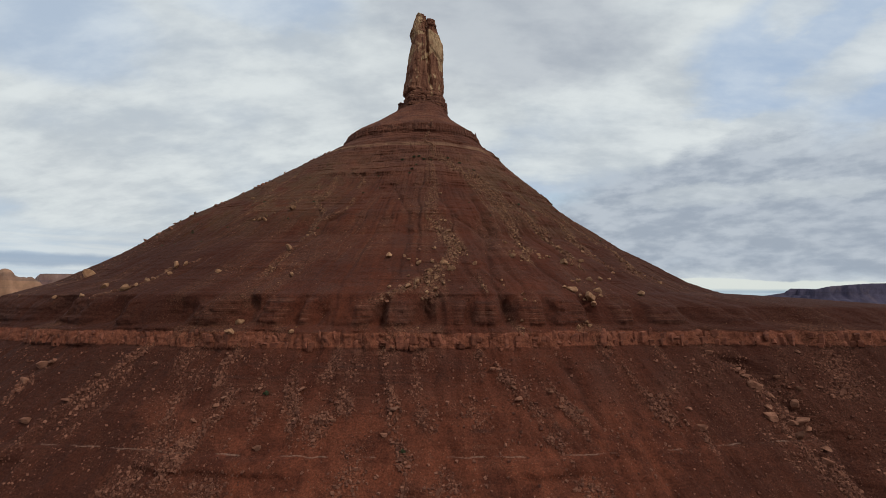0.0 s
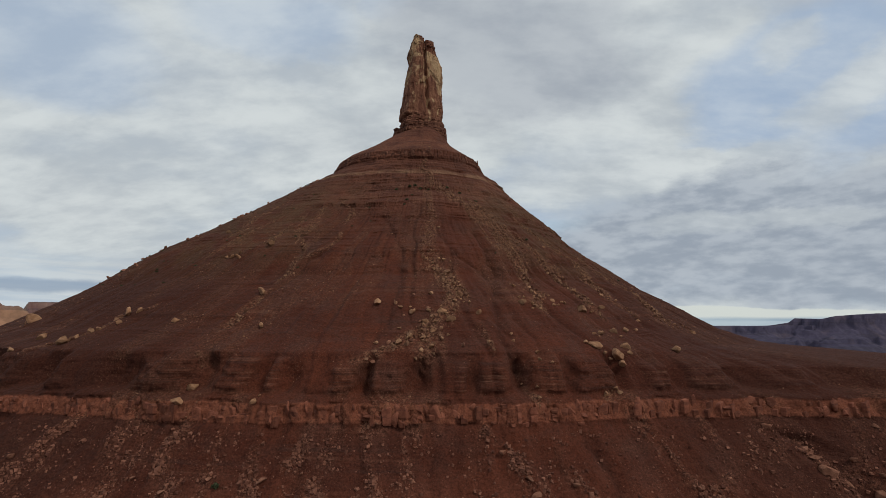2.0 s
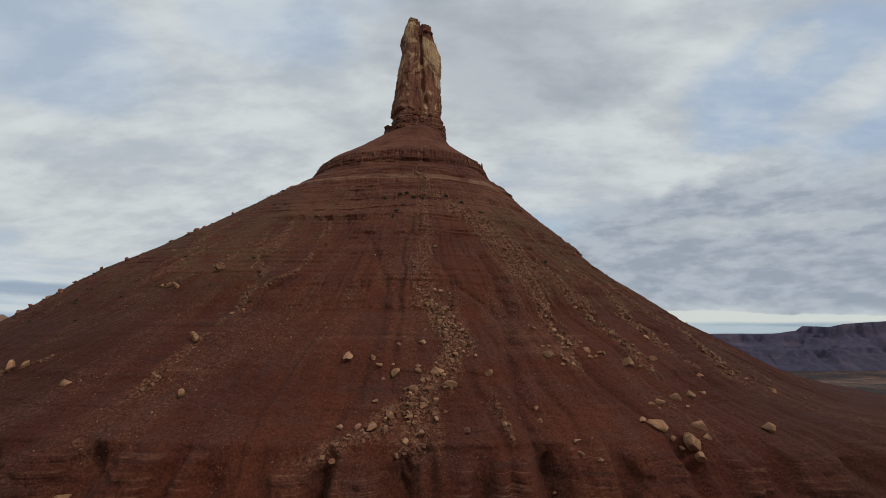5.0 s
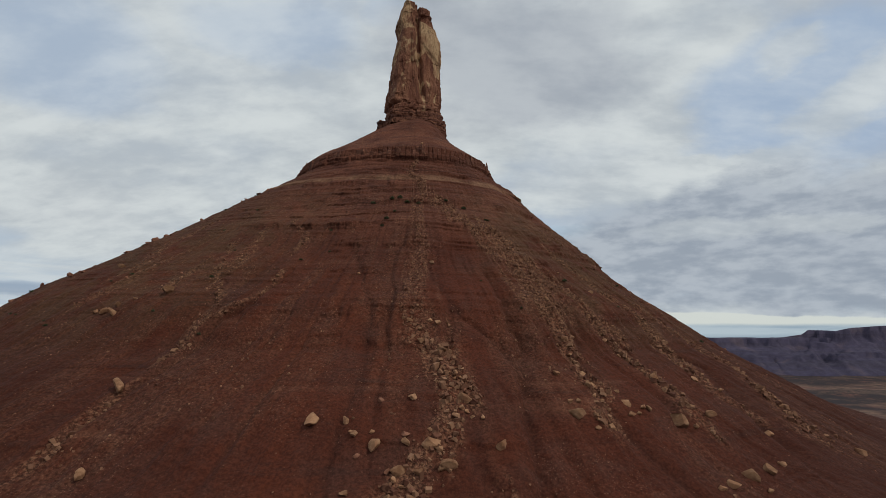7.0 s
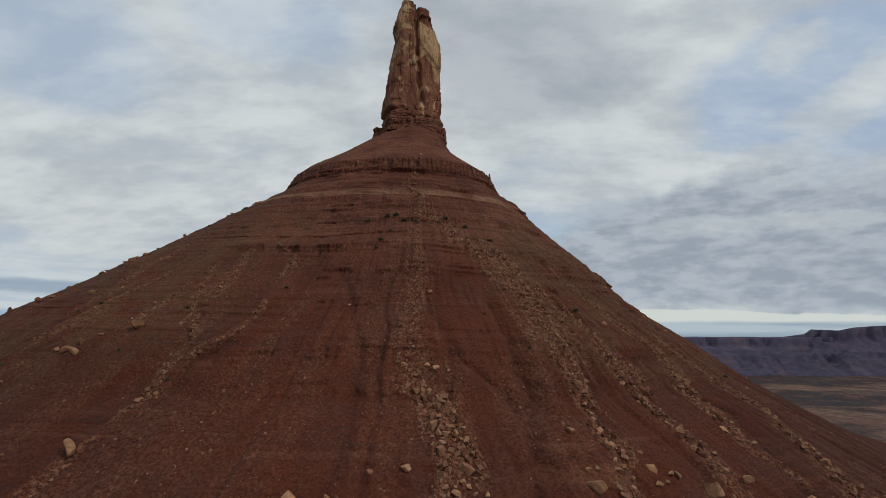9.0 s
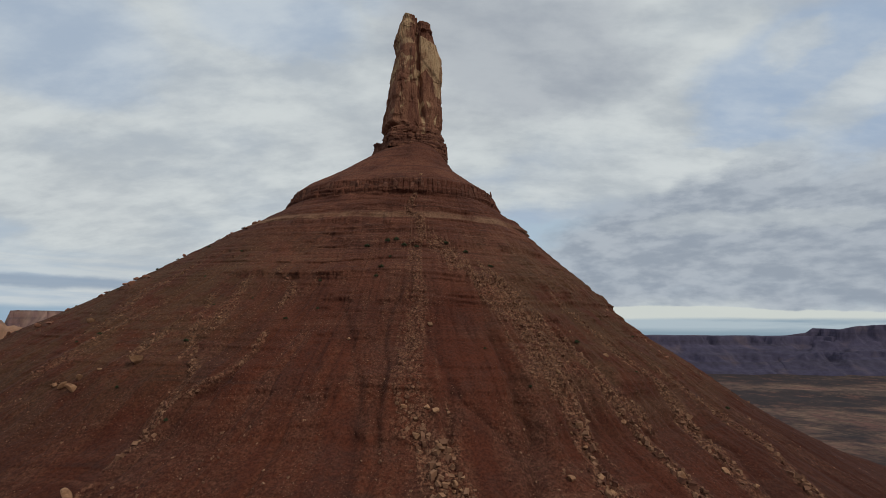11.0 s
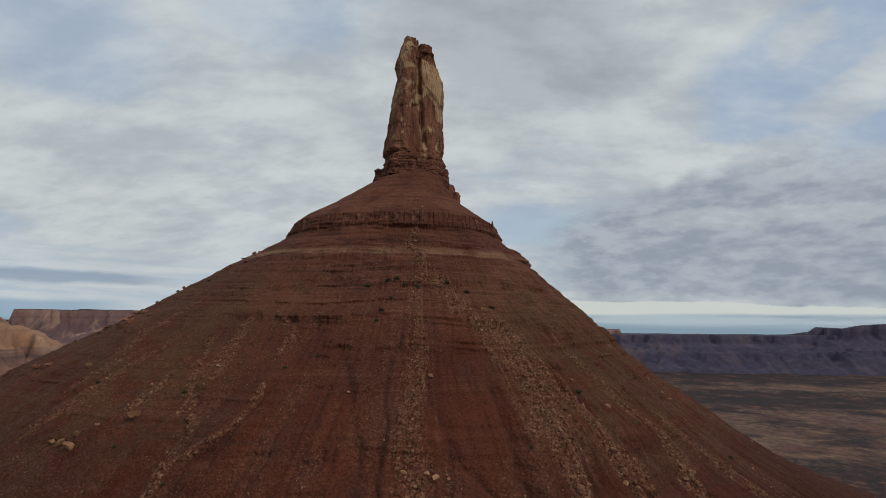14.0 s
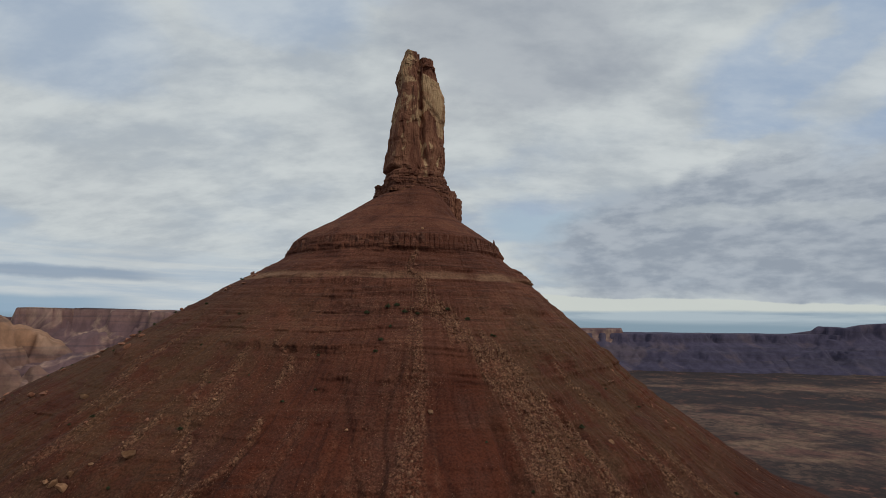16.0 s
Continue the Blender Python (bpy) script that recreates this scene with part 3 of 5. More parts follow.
# washed gullies: bends as above, then half-width and depth in metres
GULLIES = [
    ([(-11, 365), (-7.9, 354), (-5, 340), (-3, 329), (-2.3, 321), (-2, 310), (-1.4, 297), (-2.5, 262), (-3.2, 248), (-3.2, 233)], 2.8, 1.6),
    ([(0.3, 343), (0.7, 337), (0, 325), (-0.6, 320), (-2, 310)], 2.4, 1.3),
    ([(5.5, 355), (6.5, 341), (8, 332), (9.2, 321), (10.6, 316), (12.6, 310), (14, 300), (14.3, 294)], 2.6, 1.3),
    ([(16, 350), (16.1, 340), (16.4, 331), (15.6, 322), (16.2, 310), (14.3, 294), (12.1, 280), (11.8, 270), (11, 254), (11.8, 243), (12, 234)], 4.0, 3.6),
    ([(24.3, 321), (24.3, 307), (21.1, 296), (20, 280), (21.5, 258), (22, 243)], 3.0, 2.2),
    ([(37.6, 310), (40.3, 296), (36.7, 280), (34, 262)], 3.5, 3.0),
    ([(-19.2, 342), (-19.2, 328), (-21.1, 316), (-22.1, 291), (-22, 273), (-20.8, 260), (-19.5, 246)], 3.2, 2.6),
    ([(-30.3, 348), (-26.6, 335), (-24.5, 327)], 2.5, 1.6),
    ([(28, 352), (31, 338), (31.5, 325)], 3.0, 2.2),
    ([(32.5, 217), (34.6, 200), (35.2, 185), (35.4, 170), (35.2, 140)], 7.0, 5.0),
    ([(15.6, 217), (16.6, 200), (17, 180)], 4.0, 2.5),
]
# recesses between the bedded buttresses above the cliff: bearing and half-width in degrees, depth in metres
NOTCHES = [(-36, 1.6, 9), (-28.0, 1.5, 11), (-18.9, 1.6, 10), (-13.2, 0.8, 6), (-10.3, 1.0, 8), (-3.2, 0.7, 9), (2.0, 1.1, 12), (7.2, 0.6, 4),
           (12.0, 1.0, 10), (16.5, 0.6, 4), (22.1, 0.9, 7), (28.0, 0.8, 4), (34.1, 1.2, 9), (40.6, 1.5, 12), (-45, 2, 9)]
# short cliffs of harder rock: bearing and height at each end, then their height and how far they stand out
LEDGES = [
    (-38, 385, -12, 383.5, 5.0, 4.2), (-30, 369.6, -21, 368, 2.2, 1.8), (-18.5, 368.4, 0.3, 366, 3.0, 2.4), (0, 364.8, 12.5, 366, 3.0, 2.6),
    (-24, 361.8, -3, 360.2, 1.8, 1.5), (-36, 415, -11, 410.5, 2.6, 2.0), (-30, 407.6, -12, 406.5, 3.0, 1.8), (-3, 406.4, 9, 403.8, 3.4, 2.2),
    (9, 405.6, 56, 405.2, 5.0, 3.2), (35, 378, 45, 373, 4.5, 4.0), (21, 361, 33, 357, 3.6, 3.0), (38, 358.5, 52, 352, 4.0, 3.4),
    (33, 304, 38, 300, 3.0, 2.6), (19.5, 305.4, 23, 302.6, 2.4, 2.0), (2.8, 301, 7, 300, 2.4, 2.4), (-4.5, 310, 3.5, 311, 1.4, 1.2),
    (-62, 423.5, -4, 421.5, 3.0, 2.4), (-60, 398, -38, 396, 3.2, 2.6), (-70, 376, -46, 372, 3.5, 3.0), (50, 340, 64, 334, 3.5, 3.0),
]
CHUTES = FRONT_CHUTES + EAST_CHUTES + WEST_CHUTES + APRON_CHUTES + SPUR_CHUTES


def chute_mask(phi, z, r):
    out = np.zeros_like(phi)
    deg = np.degrees(phi)
    ragged = 0.45 * vnoise(deg * 1.3, z * 0.06, 0 * z, 91) + 0.5 * fbm(deg * 2.6, z * 0.16, 0 * z, 3, 95)
    for bends, half, strength in CHUTES:
        b = np.array(bends, dtype=float)
        zz = np.clip(z, b[:, 1].min(), b[:, 1].max())
        mid = np.interp(-zz, -b[:, 1], b[:, 0])
        wide = half * (0.6 + 0.6 * step(b[:, 1].max(), b[:, 1].min(), z))
        off = np.abs(deg - mid) * np.pi / 180 * r + 0.15 * np.abs(z - zz) * 4
        out = np.maximum(out, strength * (1 - step(0.35, 1.25, off / wide + ragged)))
    return out


def gully_cut(phi, z, r):
    """Depth of the washed gullies in metres, and how near their beds are (0 to 1)."""
    depth, bed = np.zeros_like(phi), np.zeros_like(phi)
    deg = np.degrees(phi)
    sway = 0.9 * vnoise(deg * 0.3, z / 9, 0 * z, 141) + 0.5 * vnoise(deg * 0.9, z / 3.5, 0 * z, 142)
    for bends, half, deep in GULLIES:
        b = np.array(bends, dtype=float)
        mid = np.interp(-z, -b[:, 1], b[:, 0])
        off = np.abs((deg - mid) * np.pi / 180 * r + sway * half * 0.5) / half
        fade = step(b[0, 1] + 4, b[0, 1] - 10, z) * step(b[-1, 1] - 6, b[-1, 1] + 2, z)
        depth = np.maximum(depth, 1.45 * deep * fade * np.maximum(1 - off / 1.7, 0) ** 1.2)
        bed = np.maximum(bed, fade * np.maximum(1 - off / 0.8, 0))
    return depth, bed


def ledge_step(phi, z, arc):
    """How far the hard beds stand out in metres, and where their bare faces are (0 to 1)."""
    out, face = np.zeros_like(phi), np.zeros_like(phi)
    deg = np.degrees(phi)
    for k, (d0, z0, d1, z1, tall, jut) in enumerate(LEDGES):
        near = (deg > d0 - 3) & (deg < d1 + 3) & (z > min(z0, z1) - tall - 6) & (z < max(z0, z1) + 10)
        if not np.any(near):
            continue
        dg, zz, ar = deg[near], z[near], arc[near]
        lip = z0 + (z1 - z0) * (dg - d0) / (d1 - d0) + 1.3 * fbm(ar / 13, 0 * ar, 0 * ar, 3, 150 + k)
        ragged = fbm(ar / 9, 0 * ar, 0 * ar, 3, 180 + k)
        here = step(d0 - 1, d0 + 2, dg) * step(d1 + 1, d1 - 2, dg) * step(-0.12, 0.22, ragged)
        off, joint = blocks(ar, zz, 2.6, 3.5, 210 + k, 0.16)
        t = (zz - lip + tall) / tall
        rise = np.clip(0.1 + 1.1 * t, 0, 1) * (t > -0.1) * np.where(t > 1, np.maximum(1 - (t - 1) * tall / 6.0, 0), 1)
        flat = (t > -0.15) & (t < 1)
        out[near] += here * (0.72 * jut * rise + flat * (0.55 * off - 0.6 * joint))
        face[near] = np.maximum(face[near], here * flat)
    return out, face


def shape(phi, z):
    """Points of the weathered slope, and its debris and scrub cover."""
    r0 = radius(z, phi)
    x0, y0 = CX + r0 * np.sin(phi), CY - r0 * np.cos(phi)
    low = step(470, 300, z)
    arc = phi * r0
    d = (1.5 + 5.0 * low) * fbm(x0 / 95, y0 / 95, z / 130, 3, 1)
    # gullies that run down the fall line and branch
    wob = 0.03 * fbm(x0 / 40, y0 / 40, z / 40, 3, 5) + 0.05 * vnoise(phi * 3, z / 70, 0 * z, 6)
    g = np.abs(vnoise((phi + wob) * 9.5, z / 260, 0 * z, 7))
    g2 = np.abs(vnoise((phi + wob * 1.3) * 24, z / 120, 0 * z, 8))
    g3 = np.abs(vnoise((phi + wob * 1.2) * 70, z / 60, 0 * z, 9))
    cut = 2.6 * np.maximum(1 - g / 0.35, 0) + 1.3 * np.maximum(1 - g2 / 0.40, 0) + 0.5 * np.maximum(1 - g3 / 0.5, 0)
    deep, gbed = gully_cut(phi, z, r0)
    d = d - deep
    d = d - cut * (0.25 + 0.75 * low) * (1 - 0.45 * step(232, 214, z)) * (0.35 + 0.65 * step(-0.3, 0.3, vnoise(phi * 9, z / 45, 0 * z, 10)))
    d = d + 1.6 * low * fbm(phi * 60, z / 55, 0 * z, 3, 11)
    d = d - 0.7 * low * np.maximum(1 - np.abs(vnoise((phi + 0.6 * wob) * 170, z / 34, 0 * z, 27)) / 0.5, 0) * step(-0.2, 0.4, vnoise(phi * 22, z / 50, 0 * z, 28))
    # level ledges, strong in patches
    zb = z + 1.2 * fbm(x0 / 60, y0 / 60, 0 * z, 2, 12)
    bed = 0.65 * vnoise(zb / 3.1, 0 * z, 0 * z, 13) + 0.35 * vnoise(zb / 1.3, 0 * z, 0 * z, 14)
    patch = step(-0.05, 0.45, fbm(x0 / 45, y0 / 45, z / 16, 3, 15) + 0.55 * step(385, 430, z) - 0.15)
    d = d + bed * (0.08 + 0.42 * patch) * (1 - 0.5 * step(232, 214, z)) * (0.3 + 0.7 * step(446, 440, z))
    # short cliffs of harder beds with soil aprons between them
    for tall, seed, most in ((11.5, 43, 1.0), (4.3, 47, 0.45)):
        v = (zb + 2.5 * vnoise(phi * 2.5, 0 * z, 0 * z, seed)) / tall
        v = v + 0.35 * vnoise(np.floor(v), 0 * z, 0 * z, seed + 1)
        f = v - np.floor(v)
        wave = np.where(f > 0.72, (f - 0.72) / 0.14 - 1, 1 - 2 * f / 0.72)
        here = step(-0.15, 0.6, fbm(phi * 7 + 3.7 * np.floor(v), z / 90, 0 * z, 3, seed + 2) + 0.25 * step(370, 430, z) - 0.15 * step(330, 290, z)) * step(458, 450, z)
        d = d + most * np.clip(wave, -1, 1) * here * (1 - 0.6 * step(255, 230, z))
    # scalloped ledges over the bench, then its jointed cliff
    brow = 249.5 + 5 * fbm(phi * 13, 0 * z, 0 * z, 3, 39)
    scal = step(brow + 4, brow - 3, z) * step(232, 236, z)
    dg = np.degrees(phi) + 0.35 * fbm(phi * 40, z / 9, 0 * z, 3, 16)
    recess, open_ = np.zeros_like(phi), np.zeros_like(phi)
    for mid, half, deep in NOTCHES:
        shut = np.exp(-(np.abs((dg - mid - 0.03 * (z - 243)) / half) ** 1.7))
        recess, open_ = np.maximum(recess, deep * shut), np.maximum(open_, shut)
    bedc = np.sign(vnoise(zb / 1.9, 0 * z, 0 * z, 17)) * 0.5 + vnoise(zb / 0.8, 0 * z, 0 * z, 18) * 0.5
    bluff = step(-0.35, 0.15, fbm(phi * 15, z / 40, 0 * z, 2, 21)) * (1 - step(0.15, 0.5, open_))
    front_off = blocks(arc, z, 5.0, 2.4, 22, 0.10)
    d = d + scal * (1.2 + 2.6 * bluff + bluff * (0.6 * bedc + 0.8 * front_off[0] - 0.6 * front_off[1]) - 0.85 * recess * (0.5 + 0.5 * step(brow, brow - 9, z)))
    out, face = ledge_step(phi, z, arc)
    d = d + out
    cliff = step(218.5, 220.5, z) * step(232, 230, z)
    off, joint = blocks(arc, z, 6.5, 9.0, 19)
    fine_off, fine_joint = blocks(arc, z, 2.2, 3.2, 26, 0.14)
    d = d + cliff * (1.5 * off - 1.3 * joint + 0.6 * fine_off - 0.5 * fine_joint + 3.0 * vnoise(arc / 30, z / 60, 0 * z, 20))
    cap = step(444.5, 446.5, z) * step(458, 456.5, z)
    off, joint = blocks(arc, z, 3.6, 6.0, 23)
    d = d + 0.75 * cap * (1.6 * off - 1.5 * joint + 0.5 * np.sign(vnoise(zb / 2.0, 0 * z, 0 * z, 30)) + 2.0 * vnoise(arc / 17, z / 30, 0 * z, 24))
    shelf = step(161, 165, z) * step(170, 168.5, z)
    d = d + shelf * 3.0 * step(-0.2, 0.3, vnoise(arc / 40, 0 * z, 0 * z, 29))
    jut = 0.75 + 0.5 * blocks(arc, z, 6.0, 5.0, 25)[0]
    d = d + jut * (4.3 * step(425, 426.5, z) * step(438, 436.5, z) * np.exp(-(((phi - 1.3) / 0.42) ** 2)) + 3.2 * step(366, 367.5, z) * step(377, 376, z) * np.exp(-(((phi - 1.45) / 0.35) ** 2)))
    d = d + 0.9 * fbm(x0 / 7, y0 / 7, z / 7, 4, 31, 0.62)
    deb = chute_mask(phi, z, r0)
    d = d + deb * (0.7 + 0.7 * fbm(x0 / 2.6, y0 / 2.6, z / 2.6, 2, 37))
    r = r0 + d
    deb = np.clip(deb + 0.55 * step(0.05, 0.5, fbm(phi * 16, z / 38, 0 * z, 3, 41)) * step(440, 380, z) * (0.5 + 0.5 * step(260, 210, z)), 0, 1)
    deb = deb * (1 - 0.7 * scal) * (1 - 0.8 * cap)
    deb = deb * (1 - 0.75 * step(236, 212, z) * step(0.25, -0.25, fbm(phi * 42, z / 13, 0 * z, 3, 123)))
    dg = np.degrees(phi)
    scrub = step(430, 385, z) * step(290, 335, z) * np.clip(step(10, 32, dg) + step(-14, -38, dg), 0, 1)
    rill = np.clip(0.25 * np.maximum(1 - g / 0.12, 0) + 0.25 * np.maximum(1 - g2 / 0.16, 0) + 0.15 * np.maximum(1 - g3 / 0.25, 0) + 0.9 * gbed, 0, 1) * (1 - 0.6 * deb) * low
    bare = np.maximum(scal * bluff, np.maximum(0.4 * face, 0.6 * cap))
    rill = np.where(scal > 0.5, 0.4 * rill, rill)
    return np.stack([CX + r * np.sin(phi), CY - r * np.cos(phi), z + 0 * r], -1), deb, scrub, rill, bare


# rows follow the fall line evenly; columns are close together on the side that is seen
_len = np.concatenate([[0], np.cumsum(np.hypot(np.diff(TABLE[:, 0]), np.diff(TABLE[:, 1])))])
_cut = np.interp(120, -TABLE[::-1, 0] * -1, _len[::-1])
_rows = np.concatenate([np.linspace(0, _cut, 605, endpoint=False), np.linspace(_cut, _len[-1], 60)])
ROW_Z = np.interp(_rows, _len, TABLE[:, 0])
COL_PHI = np.radians(np.concatenate([np.linspace(-100, 82, 1000, endpoint=False), np.linspace(82, 260, 160, endpoint=False)]))
PHI, ZED = np.meshgrid(COL_PHI, ROW_Z)
POINTS, DEBRIS, SCRUB, RILL, BARE = shape(PHI, ZED)
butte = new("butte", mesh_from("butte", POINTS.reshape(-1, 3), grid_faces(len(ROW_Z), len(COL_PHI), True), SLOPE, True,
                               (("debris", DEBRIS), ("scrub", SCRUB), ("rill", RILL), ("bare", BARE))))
tagged(butte, "red-brown eroded cone of talus and level rock ledges under a tower", "butte")


def place(deg, z):
    """A point of the slope at a bearing in degrees and a height."""
    p, _, _, _, _ = shape(np.array([radians(deg)]), np.array([float(z)]))
    return Vector(p[0])


# ---- the tower ----
tower = tagged(new("rock_tower"), "tall tan and red sandstone tower standing on top of the butte", "rock tower")
EDGE_Z = [505, 519, 523, 528, 543, 566, 577, 594, 604, 613, 623, 634]
EDGE_W = [-55, -53, -49, -54.5, -52, -49, -47.5, -45, -43, -46, -43, -41.5]
EDGE_E = [1, -0.5, -0.5, 0, 0.5, 0, 0, -0.5, -5, -6.5, -8, -9]


def tower_shaft():
    n, m = 290, 350
    zs = np.linspace(503, 635.5, n)
    th = np.linspace(0, 2 * np.pi, m, endpoint=False)
    TH, Z = np.meshgrid(th, zs)
    west, east = np.interp(Z, EDGE_Z, EDGE_W), np.interp(Z, EDGE_Z, EDGE_E)
    mid, half = (west + east) / 2, (east - west) / 2
    deep = np.interp(Z, [505, 528, 600, 631], [24, 22, 17, 14])
    c, s = np.cos(TH), np.sin(TH)
    k = (np.abs(c) ** 4.5 + np.abs(s) ** 4.5) ** (-1 / 4.5)
    x, y = half * c * k, deep * s * k
    u = np.where(np.abs(s) > np.abs(c), x * np.sign(s), 60 + y * np.sign(c))
    o1, j1 = blocks(u + 0.02 * Z, Z, 9.0, 24.0, 51, 0.05)
    o2, j2 = blocks(u - 0.03 * Z, Z + 0.3 * u, 4.2, 8.0, 57, 0.08)
    o3, j3 = blocks(u, Z, 2.0, 3.6, 63, 0.12)
    body = step(523, 530, Z)
    rough = step(-0.25, 0.2, fbm(x / 14, y / 14, Z / 18, 2, 64))
    d = (1.0 * o1 - 0.9 * j1) * (0.5 + 0.5 * rough) + (0.9 * o2 - 0.6 * j2) * (0.12 + 0.88 * rough) + (0.5 * o3 - 0.3 * j3) * rough
    d = d * (0.45 + 0.55 * body) + 0.9 * fbm(x / 7, y / 7, Z / 9, 5, 65, 0.6)
    # the squared plan is turned, so that its narrow western side shows as well
    turn = radians(17)
    x, y = x * math.cos(turn) - y * math.sin(turn), x * math.sin(turn) + y * math.cos(turn)
    x = x * (half[:, :1] / np.abs(x).max(axis=1, keepdims=True))
    # deep cleft between the main slab and the eastern pillar, leaning a little
    cleft = np.interp(Z, (530, 557, 595, 628), (-15.5, -18, -21.2, -22.5)) + 0.8 * vnoise(Z / 7, 0 * Z, 0 * Z, 73)
    front = (y < 0)
    X0 = mid + x
    gap = step(3.0, 1.6, np.abs(X0 - cleft))
    d = d - 4.6 * gap * front * step(526, 534, Z) * (0.55 + 0.45 * step(-0.5, 0.2, vnoise(Z / 9, 0 * Z, 0 * Z, 66)))
    # block on the slab beside the cleft, and the hollow above the pillar
    d = d + 1.6 * front * step(-27.5, -26.5, X0) * step(cleft - 2, cleft - 3, X0) * step(566, 569, Z) * step(601, 598, Z)
    d = d - 3.0 * front * step(cleft + 2, cleft + 4, X0) * step(609, 613, Z + 0.5 * (X0 + 12)) * step(625, 620, Z)
    d = d - 1.5 * front * step(cleft + 2, cleft + 3, X0) * step(580, 576, Z + 1.2 * (X0 + 8)) * step(545, 550, Z)
    d = d - 1.3 * front * step(-34, -36, X0) * step(552, 548, Z) * step(526, 530, Z)
    # thin beds at the foot, undercut below the shaft
    foot = step(529, 524, Z)
    d = d + foot * (0.7 * vnoise(Z / 2.2, 0 * Z, 0 * Z, 67) + 1.5 * blocks(u, Z, 4.5, 3.4, 68)[0]) - (0.4 + 2.4 * step(-34, -44, X0)) * np.exp(-((Z - 523.5) / 1.6) ** 2)
    rad = np.hypot(x, y)
    # broken crown: higher on the west side
    drop = np.where(mid + x > -22, 5.0, 0.0) * step(615, 634, Z) + step(600, 634, Z) * 0.9 * (vnoise((mid + x) / 5, y / 5, 0 * Z, 69) - 0.3)
    top_in = 1 - 0.10 * step(624, 631, Z)
    X, Y = mid + x * (1 + d / rad) * top_in, 634 + y * (1 + d / rad) * top_in
    P = np.stack([X, Y, Z - drop], -1)
    blur = fbm(x / 5, Z / 8, 0 * Z, 4, 72)
    slab = front * step(cleft - 1, cleft - 3, X0)
    pale = 0.17 + 0.34 * slab * step(592, 606, Z + 6 * blur) + 0.34 * slab * step(560, 566, Z + 8 * blur) * step(598, 590, Z + 8 * blur)
    pale = pale - 0.30 * slab * step(566, 558, Z + 7 * blur)
    low_edge = 577 - 3.6 * np.clip(X0 + 9, 0, 6)
    panel = front * step(cleft + 2.2, cleft + 3.2, X0 + 1.5 * blur) * step(low_edge - 2, low_edge + 2, Z + 7 * blur) * step(609, 604, Z + 0.4 * X0 + 4 * blur)
    pale = np.maximum(pale, 1.1 * panel)
    streaks = step(0.2, 0.45, vnoise(u / 2.4, Z / 22, 0 * Z, 71)) * step(525, 529, Z) * step(556, 545, Z + 8 * blur)
    pale = pale + 0.45 * streaks + 0.4 * gap * front * step(0.0, 0.4, vnoise(Z / 8, x / 3, 0 * Z, 74))
    verts = list(P.reshape(-1, 3)) + [np.array([-24.0, 634.0, 631.0])]
    faces = grid_faces(n, m, True)
    me = mesh_from("shaft", verts, faces, TOWER, False, (("pale", np.append(pale.ravel(), 0.3)),))
    # close the crown with a fan
    bm = bmesh.new()
    bm.from_mesh(me)
    bm.verts.ensure_lookup_table()
    base = (n - 1) * m
    for j in range(m):
        bm.faces.new((bm.verts[base + j], bm.verts[base + (j + 1) % m], bm.verts[n * m]))
    bmesh.ops.recalc_face_normals(bm, faces=bm.faces)
    bm.to_mesh(me)
    bm.free()
    return me


part("shaft", tower_shaft(), tower)


def stump(name, cx, cy, half_x, half_y, z0, z1, seed, beds=2.4, taper=0.12):
    """A bedded, jointed stub of rock with a rounded, broken top."""
    n, m = 60, 150
    t = np.linspace(0, 1, n)
    th = np.linspace(0, 2 * np.pi, m, endpoint=False)
    TH, T = np.meshgrid(th, t)
    Z = z0 + (z1 - z0) * np.minimum(T / 0.86, 1)
    c, s = np.cos(TH), np.sin(TH)
    k = (np.abs(c) ** 3 + np.abs(s) ** 3) ** (-1 / 3)
    shrink = (1 - taper * T) * np.where(T > 0.86, np.maximum(1 - ((T - 0.86) / 0.14) ** 2, 0.0), 1)
    x, y = half_x * c * k, half_y * s * k
    u = TH * (half_x + half_y) * 0.5
    o, j = blocks(u, Z, 4.0, 5.0, seed)
    d = 1.4 * o - 1.0 * j + 0.6 * vnoise(Z / beds, 0 * Z, 0 * Z, seed + 3) + 1.8 * fbm(x / 6, y / 6, Z / 3, 4, seed + 5, 0.6)
    rad = np.hypot(x, y) + 1e-6
    f = (1 + d / rad) * shrink
    zz = Z + 1.2 * fbm(x / 6, y / 6, 0 * Z, 2, seed + 7) * step(0.5, 0.9, T)
    P = np.stack([cx + x * f, cy + y * f, zz], -1)
    return mesh_from(name, P.reshape(-1, 3), grid_faces(n, m, True), TOWER, False, (("pale", np.full(n * m, 0.05)),))


part("pedestal", stump("pedestal", -25, 636, 30, 24, 496, 520, 81), tower, "thin-bedded dark red pedestal of the tower")
part("ledge", stump("ledge", -51, 634, 10, 14, 488, 511, 87), tower, "broken dark red ledge beside the pedestal")
part("ledge", stump("ledge", -2, 634, 8, 14, 480, 512, 93), tower, "rounded dark red ledge beside the pedestal")
far_tower = tagged(new("rock_tower"), "dark red sandstone tower on a farther ridge behind the butte", "rock tower")
part("talus", stump("talus", -10, 1090, 330, 330, -20, 520, 103, 9.0, 0.93), far_tower, "red talus slope under the farther tower")
part("shaft", stump("shaft", -14, 1090, 33, 60, 470, 619, 99, 6.0, 0.06), far_tower)
part("shoulder", stump("shoulder", 14, 1082, 13, 30, 470, 608, 107, 6.0, 0.04), far_tower, "lower shoulder of the farther tower")


